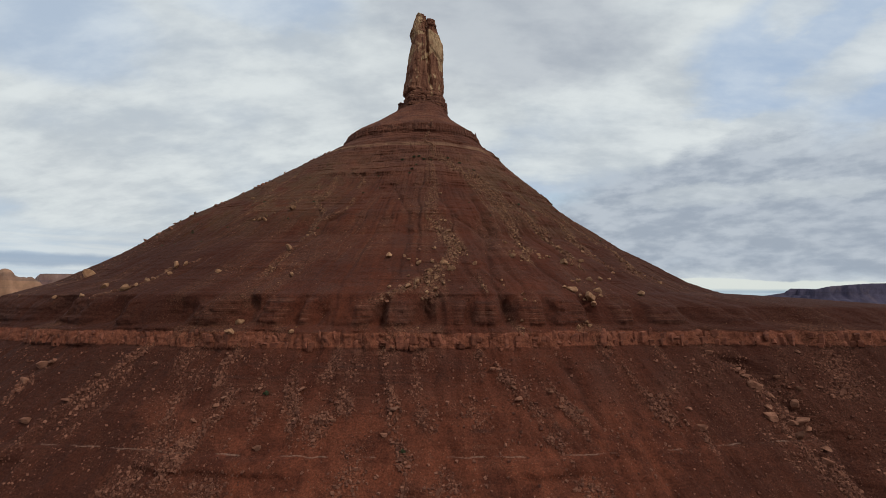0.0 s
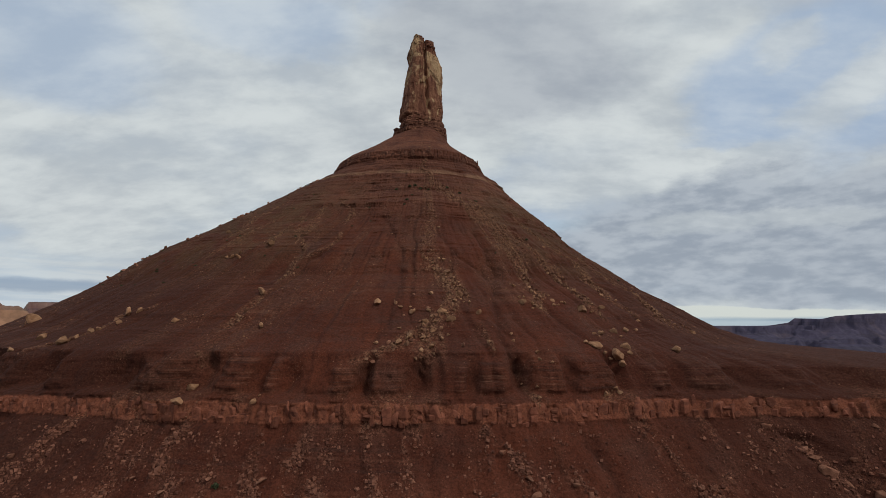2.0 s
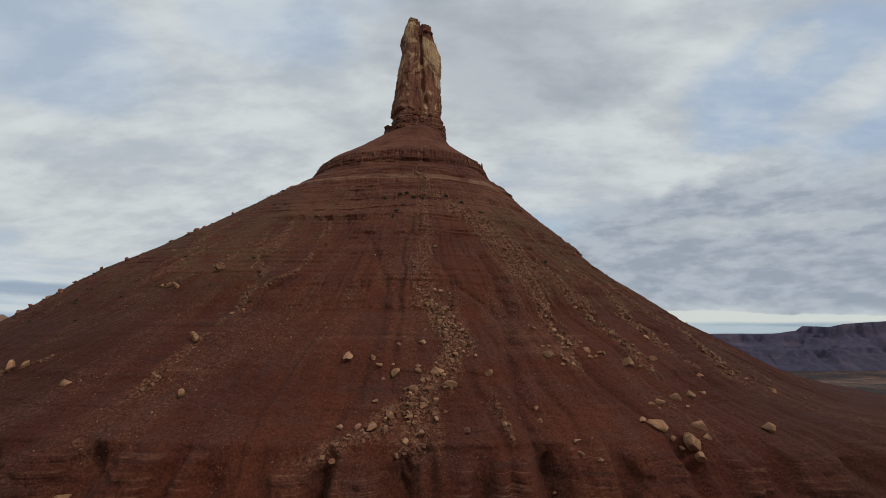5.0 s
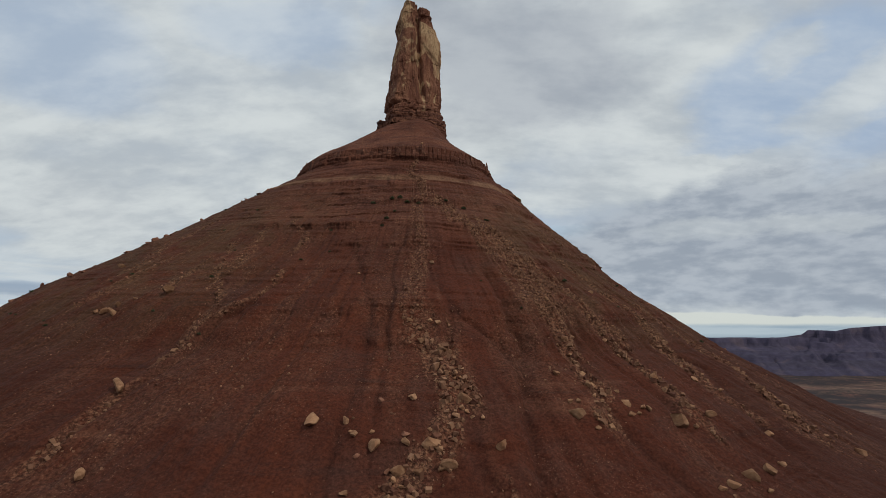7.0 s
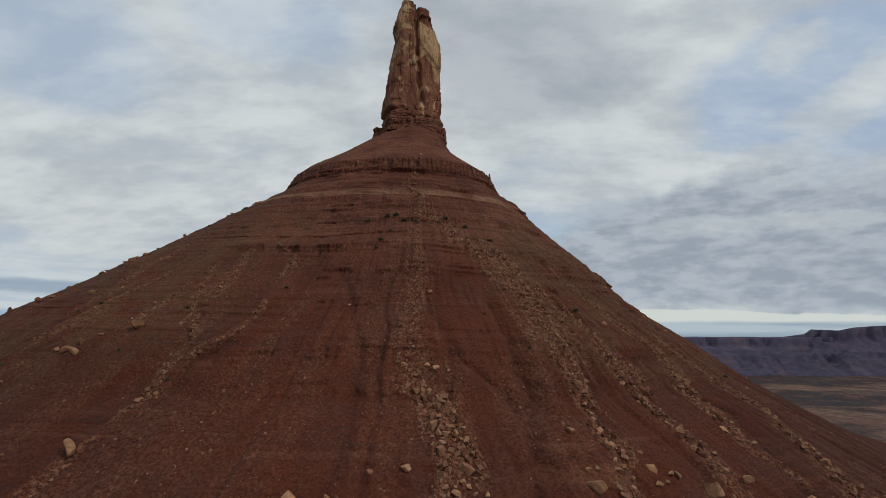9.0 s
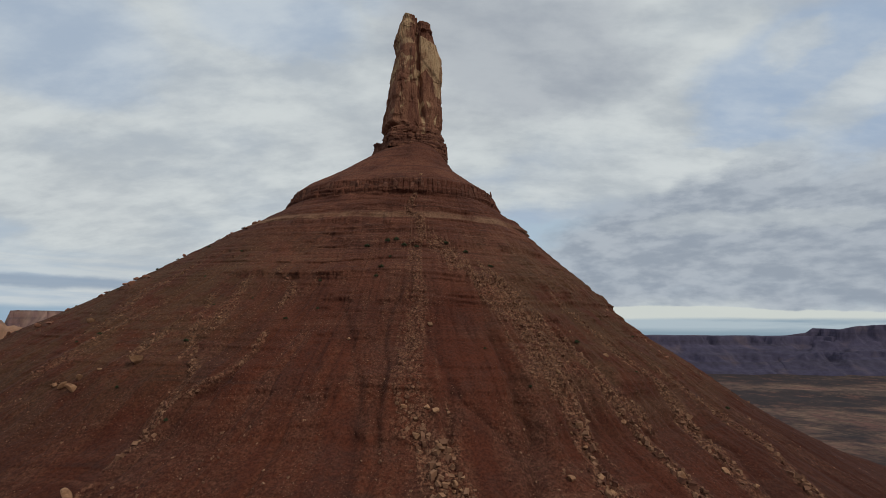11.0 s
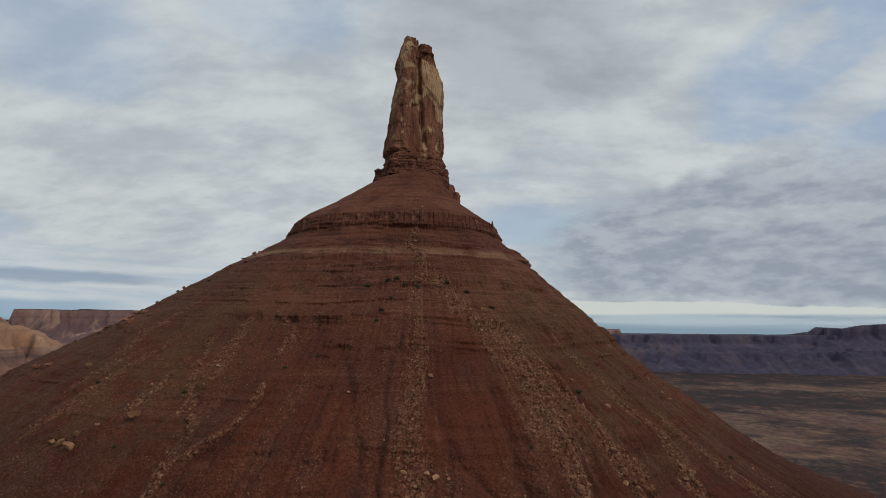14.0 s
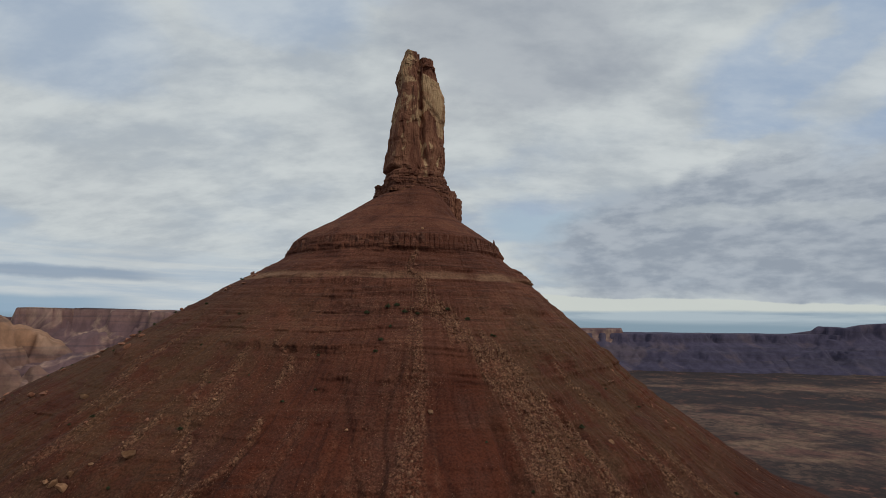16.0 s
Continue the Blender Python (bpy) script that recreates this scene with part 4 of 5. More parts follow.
# ---- ground and distance ----
def ground_height(x, y):
    h = 10 * fbm(x / 700, y / 700, 0 * x, 4, 111) + 16 * np.maximum(fbm(x / 260, y / 260, 0 * x, 4, 113) - 0.1, 0)
    return h * step(100, 900, np.hypot(x - CX, y - CY)) - 2


def make_ground():
    n, m = 170, 320
    r = 40 * (20000 / 40.0) ** np.linspace(0, 1, n)
    th = np.linspace(0, 2 * np.pi, m, endpoint=False)
    TH, R = np.meshgrid(th, r)
    X, Y = R * np.cos(TH), R * np.sin(TH) + 300
    P = np.stack([X, Y, ground_height(X, Y)], -1)
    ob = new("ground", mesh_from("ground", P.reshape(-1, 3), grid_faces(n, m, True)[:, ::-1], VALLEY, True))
    return tagged(ob, "flat desert valley floor of tan soil and dark scrub", "ground", kind="structure")


make_ground()


def mesa(label, az0, az1, near, width, tops, mat, seed, hard=1.0, far=4800.0, round_about=False, gully=0.5, ragged=0.015, cap=False):
    """Table land by bearing (degrees clockwise from ahead) and distance ahead of the middle of the walk: aprons, a cliff, a bench, a rim cliff
    and a flat top, eaten into by bays and ravines. tops are (share of the width, height)."""
    m, n = int((az1 - az0) * 8) + 60, 110
    if round_about:
        m = int(az1 - az0) * 2
    az = np.radians(np.linspace(az0, az1, m))
    top = np.interp(np.linspace(0, 1, m), [p[0] for p in tops], [p[1] for p in tops])
    top = top * (1 + ragged * fbm(az * 30, 0 * az, 0 * az, 4, seed + 9))
    A, S = np.meshgrid(az, np.linspace(0, 1, n))
    first = near - 0.45 * width
    D = first + S * (far - first)
    X, Y = (4 + D * np.sin(A), 150 + D * np.cos(A)) if round_about else (4 + D * np.tan(A), 150 + D)
    e = (D - near) / width
    ravine = np.abs(fbm(X / 420, Y / 420, 0 * X, 4, seed))
    e = e + 0.45 * fbm(X / 800, Y / 800, 0 * X, 3, seed + 1) - gully * (1 - step(0, 0.25, ravine)) + 0.06 * fbm(X / 80, Y / 80, 0 * X, 4, seed + 2, 0.6)
    e = e - 0.8 * step(0.35, -0.45, (D - near) / width)
    cliffs = np.interp(e, (0, 0.3, 0.5, 0.53, 0.66, 0.85, 0.88, 1.3), (0, 0.14, 0.34, 0.44, 0.54, 0.76, 0.985, 1.0))
    if cap:
        cliffs = np.interp(e, (0, 0.25, 0.55, 0.78, 0.81, 0.9, 1.3), (0, 0.20, 0.50, 0.78, 0.95, 0.985, 1.0))
    slope = np.interp(e, (0, 0.3, 0.7, 1.0, 1.4), (0, 0.25, 0.72, 0.93, 1.0))
    rise = hard * cliffs + (1 - hard) * slope
    Z = top[None, :] * rise + 4 * fbm(X / 70, Y / 70, 0 * X, 4, seed + 3) * np.clip(rise * 3, 0, 1) * step(1.0, 0.8, rise) - 14 * step(0.10, -0.05, e)
    ob = new("mesa", mesh_from("mesa", np.stack([X, Y, Z], -1).reshape(-1, 3), grid_faces(n, m), mat, True))
    return tagged(ob, label, "mesa", "mesas round the valley", "structure")


# distance haze and cloud shadow painted into the rock as dark mauve
EAST = mesa_material("hazed_rock", (0.040, 0.042, 0.066), (0.066, 0.056, 0.090), (0.058, 0.050, 0.082), 190.0, 430.0, 0.10)
WEST = mesa_material("pink_rock", (0.070, 0.050, 0.054), (0.185, 0.105, 0.095), (0.150, 0.088, 0.090), 352.0, 425.0, 0.9)
# sun on the foothill, painted in as a lighter tan
HILL = mesa_material("sunlit_rock", (0.31, 0.170, 0.105), (0.31, 0.170, 0.105), (0.19, 0.108, 0.086), 230.0, 900.0, 0.5)
mesa("dark mesa with a stepped rim and painted mauve haze across the valley", 30, 66, 3850, 680, [(0, 0), (0.05, 250), (0.09, 288), (0.16, 322), (0.175, 366), (0.23, 358), (0.26, 384), (0.34, 415), (1, 420)], EAST, 201, 1.0, 4800.0, False, 0.13)
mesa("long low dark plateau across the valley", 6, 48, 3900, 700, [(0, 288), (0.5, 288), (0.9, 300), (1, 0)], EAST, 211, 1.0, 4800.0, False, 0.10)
# the paler WEST colour stands in for sun on this mesa
mesa("pale flat-topped mesa at the head of the valley", 12, 19.6, 4200, 320, [(0, 322), (0.93, 322), (1, 200)], WEST, 221, gully=0.2)
mesa("pink flat-topped mesa with a vertical cliff", -42, -12, 2000, 950, [(0, 0), (0.015, 300), (0.03, 424), (0.2, 428), (0.45, 420), (1, 400)], WEST, 231, 1.0, 4800.0, False, 0.28, cap=True)
mesa("distant low mesa beyond the valley's mouth", -68, -39, 4100, 430, [(0, 400), (0.8, 395), (1, 300)], WEST, 237)
mesa("foothill below a mesa, painted sunlit tan", -62, -30, 1500, 1000, [(0, 385), (0.60, 380), (0.68, 352), (0.75, 260), (0.88, 120), (1, 15)], HILL, 243, 0.35, 2700, False, 0.7, 0.14)
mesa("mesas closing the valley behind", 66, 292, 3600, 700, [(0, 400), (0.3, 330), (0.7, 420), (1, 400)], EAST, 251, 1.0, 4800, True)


# ---- loose rock ----
def rock_mesh(name, seed, mat, stretch=(1.0, 0.8, 0.65), cuts=13, fine=3):
    """A broken block about one metre long: a ball cut by flat faces, with roughened corners."""
    rnd = random.Random(seed)
    bm = bmesh.new()
    bmesh.ops.create_icosphere(bm, subdivisions=fine, radius=0.70)
    planes = []
    for _ in range(cuts):
        v = Vector((rnd.gauss(0, 1), rnd.gauss(0, 1), rnd.gauss(0, 1))).normalized()
        planes.append((v, rnd.uniform(0.26, 0.44)))
    for v in bm.verts:
        for n, d in planes:
            k = v.co.dot(n) - d
            if k > 0:
                v.co -= n * k
        v.co += 0.02 * noise.noise_vector(v.co * 4 + Vector((seed, 0, 0)))
        v.co = Vector((v.co.x * stretch[0], v.co.y * stretch[1], v.co.z * stretch[2]))
    me = bpy.data.meshes.new(name)
    bm.to_mesh(me)
    bm.free()
    me.materials.append(mat)
    return me


TAN = [rock_mesh("boulder", 300 + i, BOULDER, (1.15, 0.85, 0.66 + 0.06 * (i % 4))) for i in range(8)]
RED = [rock_mesh("boulder", 340 + i, REDBOULDER, (1.2, 0.85, 0.6 + 0.05 * (i % 4))) for i in range(6)]
SMALL = [rock_mesh("boulder", 380 + i, BOULDER if i % 2 else REDBOULDER, (1.2, 0.85, 0.7), 11, 2) for i in range(8)]
# bearing in degrees, height and width in metres
FAN_BOULDERS = [
    (4.3, 310, 3.7), (4.2, 315, 3.3), (2.8, 319, 2.9), (5.3, 319, 2.9), (6.2, 318, 3.4), (7.5, 318, 1.9), (6.4, 306, 5.5), (7.3, 304, 1.8), (6.5, 298, 3.4),
    (7.3, 297, 3.8), (7.8, 296, 2.1), (5.6, 295, 2.1), (3.4, 290, 4.0), (7.8, 289, 6.7), (7.3, 287, 3.5), (8.0, 284, 2.3), (8.8, 284, 3.1), (4.7, 281, 2.6),
    (2.1, 320, 1.9), (6.7, 352, 4.1), (-6.2, 345, 2.3), (6.3, 461, 2.5), (0.8, 277, 6.0), (4.6, 277, 7.6), (5.7, 272, 5.6), (9.6, 277, 4.8),
]
FOOT_BOULDERS = [
    (0.8, 262, 4.5), (-0.5, 267, 2.9), (-0.4, 259, 5.5), (0.5, 261, 3.3), (-2.7, 259, 3.3), (2.1, 266, 4.0), (2.6, 271, 5.3), (2.3, 262, 3.9), (2.1, 255, 3.7),
    (1.5, 251, 3.2), (3.2, 257, 4.9), (4.4, 261, 3.9), (9.4, 259, 3.4), (14.2, 254, 3.4), (14.2, 250, 2.8), (15.1, 249, 2.8), (12.6, 264, 3.0), (12.4, 260, 2.3),
    (12.2, 237, 2.1), (12.8, 232, 2.6), (19.5, 232, 4.5), (20.7, 235, 3.5), (20.9, 233, 3.3),
]
EAST_BOULDERS = [
    (17.6, 297, 4.1), (20.7, 296, 4.7), (20.1, 293, 4.1), (21.0, 292, 4.1), (19.7, 289, 2.7), (20.2, 287, 3.5), (22.8, 290, 2.3), (16.7, 288, 2.5), (17.5, 288, 3.0),
    (16.8, 284, 7.5), (18.1, 284, 3.0), (18.1, 282.5, 2.1), (17.7, 280, 3.3), (19.0, 280, 3.8), (22.5, 286, 4.1), (21.9, 283, 3.1), (23.6, 285, 2.8), (22.8, 283, 2.7),
    (24.1, 284, 3.2), (20.3, 284, 2.2), (26.1, 279, 11.0), (27.1, 278, 3.4), (29.7, 281, 5.1), (21.4, 304, 3.0), (20.9, 308, 2.5), (22.0, 311, 3.1), (28.5, 303, 3.2),
    (29.1, 294, 4.7), (28.2, 290, 3.6), (28.9, 284, 2.5),
]
SPUR_BOULDERS = [
    (35.6, 292, 4.0), (36.6, 288, 3.5), (28.8, 313, 2.2), (22.9, 331, 2.8), (34.8, 337, 3.2), (24.1, 352, 1.9), (31.8, 349, 1.9), (21.8, 257, 8.1), (20.9, 259, 4.3),
    (23.0, 252, 10.5), (23.0, 247, 6.1), (25.3, 256, 5.8), (22.0, 253, 3.7), (22.2, 250, 3.0), (26.9, 265, 5.5), (29.1, 266, 5.7), (24.5, 264, 5.3), (23.3, 264, 3.3),
    (26.8, 262, 3.4), (24.9, 253, 3.2), (31.3, 254, 7.7), (35.8, 272, 4.8), (42.5, 264, 5.0), (31.4, 266, 3.3),
]
WEST_BOULDERS = [
    (-4.0, 283, 7.0), (-1.5, 283, 3.4), (-1.0, 284, 1.5), (-17.6, 268, 4.6), (-28.7, 271, 5.2), (-19.8, 235, 6.8), (-19.2, 230, 6.7), (-12.4, 230, 3.9), (-12.5, 233, 1.7),
    (-32.1, 334, 7.8), (-37.1, 323, 4.7), (-35.4, 322, 5.9), (-36.1, 326, 4.0), (-38.3, 323, 3.4), (-35.4, 330, 2.6), (-49.8, 352, 5.5), (-23.0, 291, 7.4),
    (-36.1, 278, 6.6), (-37.2, 276, 8.4), (-37.3, 264, 6.6), (-36.7, 266, 4.1), (-36.0, 270, 4.1), (-37.5, 261, 4.9), (-56.3, 271, 11.0), (-42.8, 260, 7.5),
    (-47.1, 252, 5.5), (-42.0, 253, 5.1), (-37.8, 258, 9.5),
]
APRON_BOULDERS = [
    (-38.4, 207, 10.0), (-37.1, 209, 7.6), (-38.0, 198, 7.6), (-31.6, 190, 5.2), (-31.1, 203, 4.3), (-16.9, 190, 6.4), (-16.6, 194, 4.3), (-18.3, 183, 4.3), (-0.8, 190, 5.4),
    (-1.4, 179, 4.3), (8.8, 209, 4.7), (10.4, 194, 5.8), (10.2, 200, 3.9), (15.6, 188, 5.3), (25.9, 178, 6.7), (25.8, 187, 4.5), (-7.1, 185, 4.5), (-5.9, 185, 3.8),
    (-9.4, 185, 3.3), (-9.7, 199, 4.0), (-13.7, 199, 3.5), (-11.5, 173, 4.6), (-19.7, 198, 3.0), (13.6, 197, 4.0), (23.2, 194, 3.7), (-33.5, 179, 8.0),
]
RAVINE_BOULDERS = [
    (33.9, 202, 5.9), (33.7, 206, 4.2), (33.8, 196, 9.2), (35.5, 187, 11.1), (32.9, 181, 9.9), (34.8, 178, 10.1), (35.2, 174, 6.8), (33.8, 178, 6.6), (33.1, 186, 5.8),
    (32.3, 216, 5.0), (37.0, 171, 5.2), (34.6, 191, 6.0), (33.6, 172, 7.0), (34.5, 166, 6.5), (34.0, 160, 6.0), (36.3, 196, 5.0), (35.9, 202, 4.5),
]


def put_boulder(deg, z, wide, mesh, label, group, rnd):
    p = place(deg, z)
    ob = new("boulder", mesh)
    q = 0.80 * wide
    ob.matrix_world = (Matrix.Translation(p + Vector((0, -0.10 * wide, 0.08 * wide)))
                       @ Euler((rnd.uniform(-0.4, 0.4), rnd.uniform(-0.4, 0.4), rnd.uniform(0, 6.28))).to_matrix().to_4x4()
                       @ Matrix.Diagonal((q, q * rnd.uniform(0.8, 1.1), q * rnd.uniform(0.9, 1.3), 1)))
    tagged(ob, label, "boulder", group)


def lay_boulders():
    rnd = random.Random(5)
    for rows, meshes, label, group in (
            (FAN_BOULDERS, TAN, "angular tan sandstone boulder lying in a rubble chute", "boulders of the rubble chute"),
            (FOOT_BOULDERS, TAN, "angular tan sandstone boulder lying at the foot of a rubble fan", "boulders of the rubble chute"),
            (SPUR_BOULDERS, TAN, "angular tan sandstone boulder half sunk in red soil", "boulders on the slope"),
            (RAVINE_BOULDERS, RED, "large dusty red sandstone boulder in a rubble ravine", "boulders below the cliff"),
            (EAST_BOULDERS, TAN, "angular tan sandstone boulder half sunk in red soil", "boulders on the slope"),
            (WEST_BOULDERS, TAN, "angular tan sandstone boulder half sunk in red soil", "boulders on the slope"),
            (APRON_BOULDERS, RED, "dusty red-brown sandstone boulder on the slope below the cliff", "boulders below the cliff")):
        for deg, z, wide in rows:
            put_boulder(deg, z, wide, rnd.choice(meshes), label, group, rnd)
    # smaller blocks strewn along the chutes
    for bends, half, strength in CHUTES:
        b = np.array(bends, dtype=float)
        for _ in range(9 if 285 < b[0, 1] < 305 and strength > 0.7 else 1):
            z = rnd.uniform(b[:, 1].min(), b[:, 1].max())
            r = float(radius(np.array([z]), np.array([0.2]))[0])
            deg = float(np.interp(-z, -b[:, 1], b[:, 0])) + math.degrees(rnd.gauss(0, 0.6) * half / r)
            low = z < 213
            put_boulder(deg, z, rnd.uniform(1.5, 3.6), rnd.choice(SMALL[::2] if low or rnd.random() < 0.4 else SMALL),
                        "small broken sandstone block among loose rubble", "blocks in the rubble", rnd)
    # broken blocks of the fan, of the cluster above the bench and along the far western rim
    for count, d0, d1, z0, z1, small, large in ((14, -1.0, 7.0, 256, 292, 2.0, 3.8), (30, -72.0, -58.0, 310, 430, 3.2, 5.6), (7, 52.0, 70.0, 300, 400, 2.0, 3.6)):
        for _ in range(count):
            put_boulder(rnd.uniform(d0, d1), rnd.uniform(z0, z1), rnd.uniform(small, large), rnd.choice(RED if abs(d0) > 40 else SMALL + TAN[:3]),
                        "broken sandstone block lying among loose rubble", "blocks in the rubble", rnd)


lay_boulders()


def strew(name, label, count, seed, mat, size, chance, deg=(-95, 75), zed=(125, 470)):
    """Loose stones as one mesh, thick where the slope carries debris."""
    rng = np.random.default_rng(seed)
    phi = np.radians(rng.uniform(deg[0], deg[1], count))
    z = rng.uniform(zed[0], zed[1], count)
    p, deb, scrub, rill, bare = shape(phi, z)
    keep = rng.random(count) < chance(deb, scrub, rill, phi, z)
    p, z, deb = p[keep], z[keep], deb[keep]
    n = len(p)
    s = size(rng.random(n), deb, z)
    corners = np.array([(x, y, w) for w in (-1, 1) for y in (-1, 1) for x in (-1, 1)], dtype=float)
    c = corners[None] * rng.uniform(0.45, 1.0, (n, 8, 3)) * rng.uniform(0.5, 1.0, (n, 1, 3)) * s[:, None, None] * 0.62
    a, t = rng.uniform(0, 6.283, n), rng.uniform(-0.8, 0.8, n)
    ca, sa, ct, st = np.cos(a)[:, None], np.sin(a)[:, None], np.cos(t)[:, None], np.sin(t)[:, None]
    y, w = c[..., 1] * ct - c[..., 2] * st, c[..., 1] * st + c[..., 2] * ct
    x, y = c[..., 0] * ca - y * sa, c[..., 0] * sa + y * ca
    v = np.stack([x, y, w], -1) + p[:, None, :] + np.array([0, 0, 0.1]) * s[:, None, None]
    quads = np.array([(0, 2, 3, 1), (4, 5, 7, 6), (0, 1, 5, 4), (2, 6, 7, 3), (0, 4, 6, 2), (1, 3, 7, 5)])
    f = (np.arange(n) * 8)[:, None, None] + quads[None]
    ob = new(name, mesh_from(name, v.reshape(-1, 3), f.reshape(-1, 4), mat, False))
    return tagged(ob, label, "rubble", kind="stuff")


strew("rubble", "loose broken stones and rubble strewn down the red slope", 560000, 11, RUBBLE,
      lambda u, deb, z: 0.30 + 1.25 * u ** 4.0 * (0.3 + deb) + 1.5 * (z < 312) * (z > 244) * deb * u ** 3.2 + 1.0 * (z < 216) * u ** 2.6,
      lambda deb, scrub, rill, phi, z: np.clip(0.004 + 0.022 * step(0.0, 0.5, fbm(phi * 30, z / 18, 0 * z, 3, 125)) + 0.045 * scrub + 0.75 * deb ** 1.7 * (0.25 + 0.75 * step(-0.25, 0.3, fbm(phi * 70, z / 7, 0 * z, 2, 121))) + 0.05 * rill + 0.30 * (z < 216) * deb ** 1.4 + 0.015 * (z < 216), 0, 1) * np.interp(z, [125, 320, 470], [1.25, 0.9, 0.35]))

strew("scree", "dense red stones and scree on the slope below the cliff", 380000, 13, RUBBLE,
      lambda u, deb, z: 0.5 + 1.5 * u ** 3.0,
      lambda deb, scrub, rill, phi, z: np.clip(0.02 + 0.5 * deb ** 1.5, 0, 1) * step(-0.3, 0.35, fbm(phi * 60, z / 9, 0 * z, 3, 131)), (-52, 52), (130, 217))


# ---- jointed rock of the two cliff bands ----
def block_mesh(name, seed, mat):
    """A weathered rectangular joint block, one metre each way, with worn and broken corners."""
    rnd = random.Random(seed)
    bm = bmesh.new()
    bmesh.ops.create_cube(bm, size=1.0)
    bmesh.ops.bevel(bm, geom=list(bm.edges), offset=0.09, segments=1, affect="EDGES")
    sx, sy, lean = rnd.uniform(-0.14, 0.14), rnd.uniform(-0.15, 0.15), rnd.uniform(-0.35, 0.35)
    for v in bm.verts:
        v.co.x += sx * v.co.z + rnd.uniform(-0.07, 0.07)
        v.co.y += sy * v.co.z + rnd.uniform(-0.04, 0.04)
        v.co.z += (rnd.uniform(-0.16, 0.03) if v.co.z > 0 else 0) + lean * v.co.x * (v.co.z > 0)
    me = bpy.data.meshes.new(name)
    bm.to_mesh(me)
    bm.free()
    me.materials.append(mat)
    return me


def build_band(name, deg0, deg1, z0, z1, wide, deep, mat, seed, skip, rise):
    """Joint blocks along a cliff: broken columns of uneven height, some split into two courses."""
    rnd = random.Random(seed)
    meshes = [block_mesh(name, seed + i, mat) for i in range(7)] + [rock_mesh(name, seed + 50 + i, mat, (1.25, 1.2, 1.25), 10, 2) for i in range(4)]
    deg = deg0
    while deg < deg1:
        w = rnd.uniform(*wide) * rnd.uniform(0.6, 1.0)
        zm = 0.5 * (z0 + z1)
        r = float(radius(np.array([zm]), np.array([radians(deg)]))[0])
        base = z0 + rise * float(vnoise(deg / 3.0, 0.0, 0.0, seed))
        foot = base + (z1 - z0) * rnd.choice((0.0, 0.0, 0.15, 0.35))
        top = base + (z1 - z0) * rnd.choice((1.0, 1.0, 0.97, 0.92, 0.75))
        pieces = [(foot, top)]
        if rnd.random() < 0.6:
            cut = foot + (top - foot) * rnd.uniform(0.35, 0.65)
            pieces = [(foot, cut), (cut, top)]
        for a, b in pieces:
            if rnd.random() < skip or b - a < 1.2:
                continue
            phi = radians(deg)
            p = place(deg, 0.5 * (a + b))
            out = Vector((math.sin(phi), -math.cos(phi), 0))
            ob = new(name, rnd.choice(meshes))
            pos = Vector((p.x, p.y, 0.5 * (a + b))) + out * (rnd.uniform(-0.46, -0.30) * deep)
            ob.matrix_world = (Matrix.Translation(pos) @ Euler((rnd.uniform(-0.10, 0.04), rnd.uniform(-0.07, 0.07), phi + rnd.uniform(-0.22, 0.22))).to_matrix().to_4x4()
                               @ Matrix.Diagonal((w * rnd.uniform(0.95, 1.2), deep * rnd.uniform(0.8, 1.2), b - a, 1)))
            ob.parent = butte
        deg += math.degrees(w / r) * rnd.uniform(0.75, 1.1)


build_band("cliff_block", -47, 50, 220.3, 229.3, (2.2, 6.5), 2.6, BAND, 401, 0.42, 0.8)
build_band("cliff_slab", -47, 50, 219, 225, (1.4, 4.2), 3.2, BAND, 461, 0.72, 1.2)
build_band("ledge_block", -80, 70, 447, 456.5, (1.8, 5.0), 2.4, CAP, 431, 0.72, 1.2)


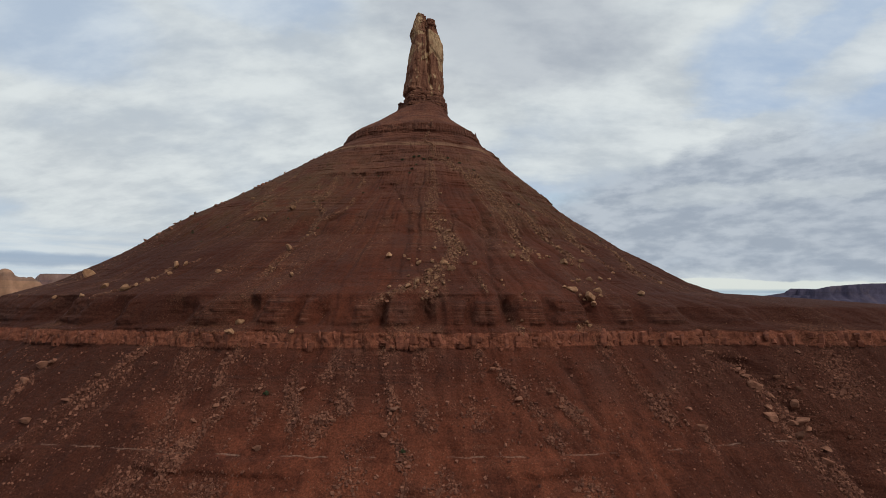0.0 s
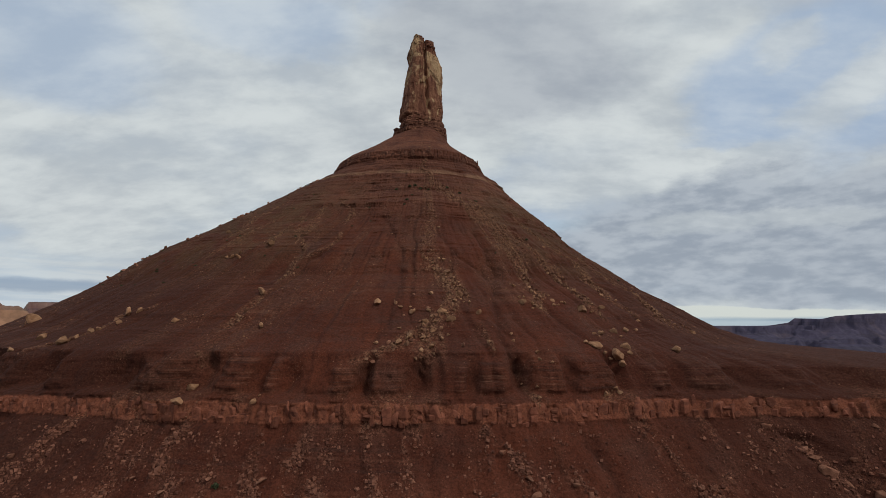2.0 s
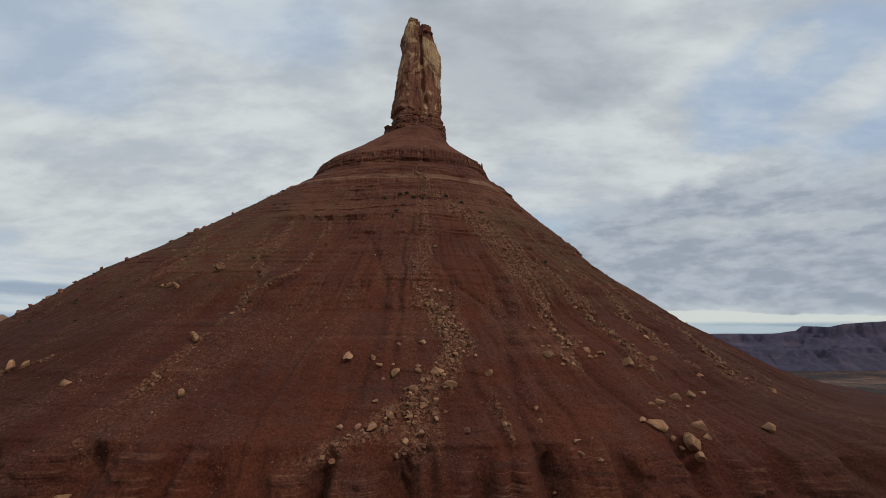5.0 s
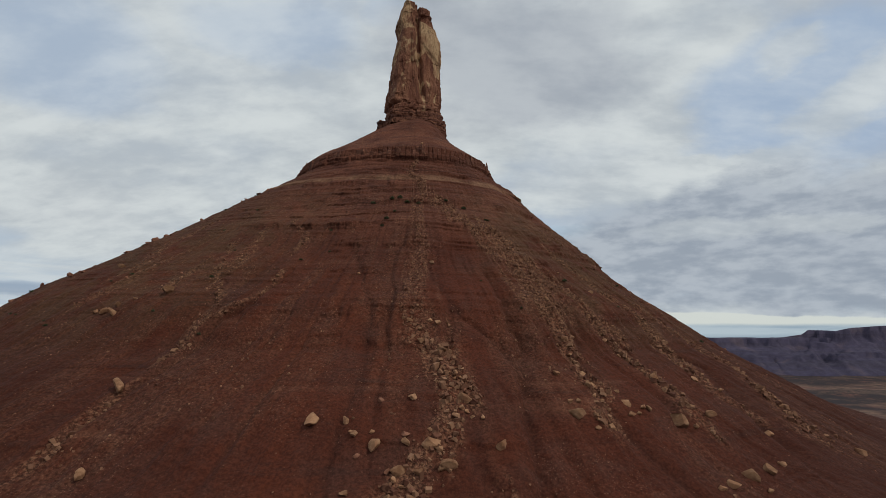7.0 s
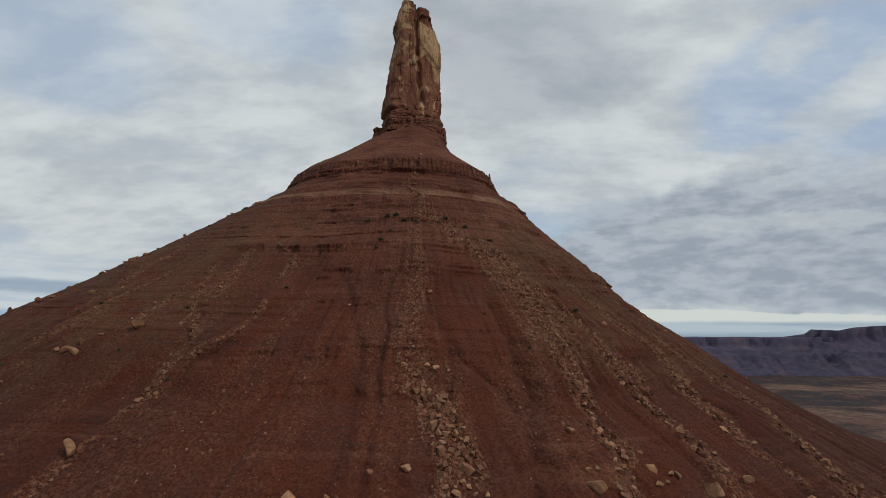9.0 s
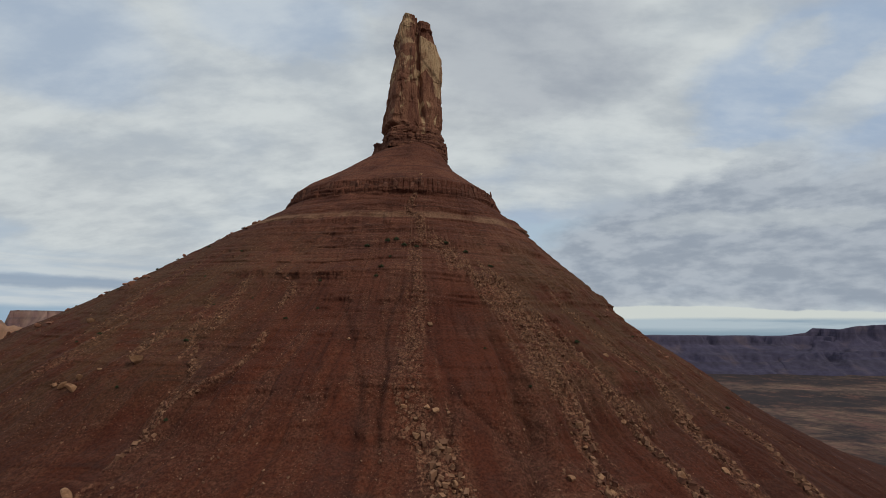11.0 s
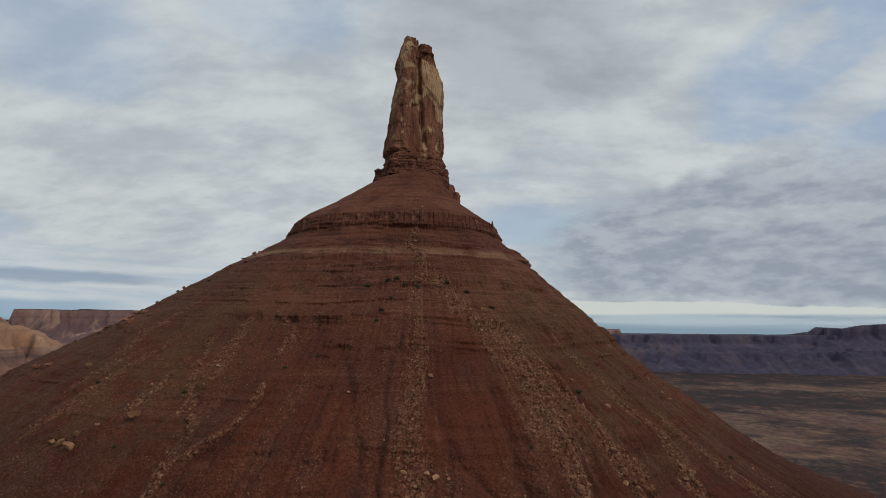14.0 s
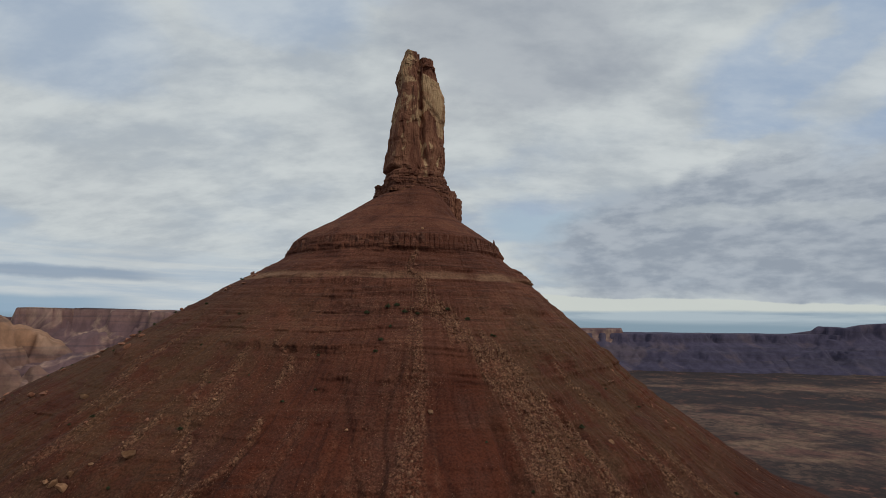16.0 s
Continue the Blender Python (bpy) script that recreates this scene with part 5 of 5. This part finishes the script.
# ---- desert shrubs ----
def shrub_thing(seed):
    rnd = random.Random(seed)
    base = tagged(new("shrub"), "small dark green desert shrub rooted on the slope", "shrub", "shrubs on the slope")
    bm = bmesh.new()
    for _ in range(7):
        a, r = rnd.uniform(0, 6.28), rnd.uniform(0.25, 0.6)
        tip = Vector((math.cos(a) * r, math.sin(a) * r, rnd.uniform(0.45, 0.8)))
        side = Vector((-math.sin(a), math.cos(a), 0)) * 0.05
        low, lift = Vector((0, 0, -0.2)), Vector((0, 0, 0.06))
        vs = [bm.verts.new(q) for q in (low - side, low + side, low + lift + Vector((0.05, 0.05, 0)), tip)]
        for k in ((0, 1, 3), (1, 2, 3), (2, 0, 3)):
            bm.faces.new([vs[i] for i in k])
    me = bpy.data.meshes.new("stems")
    bm.to_mesh(me)
    bm.free()
    me.materials.append(BARK)
    part("stems", me, base)
    bm = bmesh.new()
    for _ in range(260):
        a, u = rnd.uniform(0, 6.28), rnd.random() ** 0.5
        lump = 0.75 + 0.25 * math.sin(3 * a + seed)
        c = Vector((math.cos(a) * u * 0.62 * lump, math.sin(a) * u * 0.62 * lump, 0.12 + 0.75 * rnd.random() * (1 - 0.6 * u)))
        q = Euler((rnd.uniform(0, 6), rnd.uniform(0, 6), rnd.uniform(0, 6))).to_matrix()
        vs = [bm.verts.new(c + q @ Vector(k) * 0.10) for k in ((-1, -0.6, 0), (1, -0.5, 0.1), (0.8, 0.7, 0), (-0.7, 0.6, 0.15))]
        bm.faces.new(vs)
    me = bpy.data.meshes.new("foliage")
    bm.to_mesh(me)
    bm.free()
    me.materials.append(LEAF)
    part("foliage", me, base)
    return base


def plant():
    rnd = random.Random(9)
    spots = [(-4.5, 404), (18.6, 397), (-10.4, 400), (-2.8, 392), (-2, 405), (0.6, 401), (4.4, 400), (-4.1, 385), (-4.8, 379), (13.1, 403), (0.2, 172), (-12.8, 196)]
    for _ in range(30):
        spots.append((rnd.choice((-1, 1)) * rnd.uniform(12, 55), rnd.uniform(300, 408)))
    for _ in range(22):
        spots.append((rnd.uniform(-74, -60), rnd.uniform(300, 430)))
    first = shrub_thing(3)
    for i, (deg, z) in enumerate(spots):
        k = rnd.uniform(2.2, 3.4) if i < 12 else rnd.uniform(1.2, 2.4)
        m = Matrix.Translation(place(deg, z)) @ Matrix.Rotation(rnd.uniform(0, 6.28), 4, "Z") @ Matrix.Diagonal((k, k, k * rnd.uniform(0.7, 1.0), 1))
        if i == 0:
            first.matrix_basis = m
        else:
            copy_thing(first, Matrix.Identity(4)).matrix_basis = m


plant()
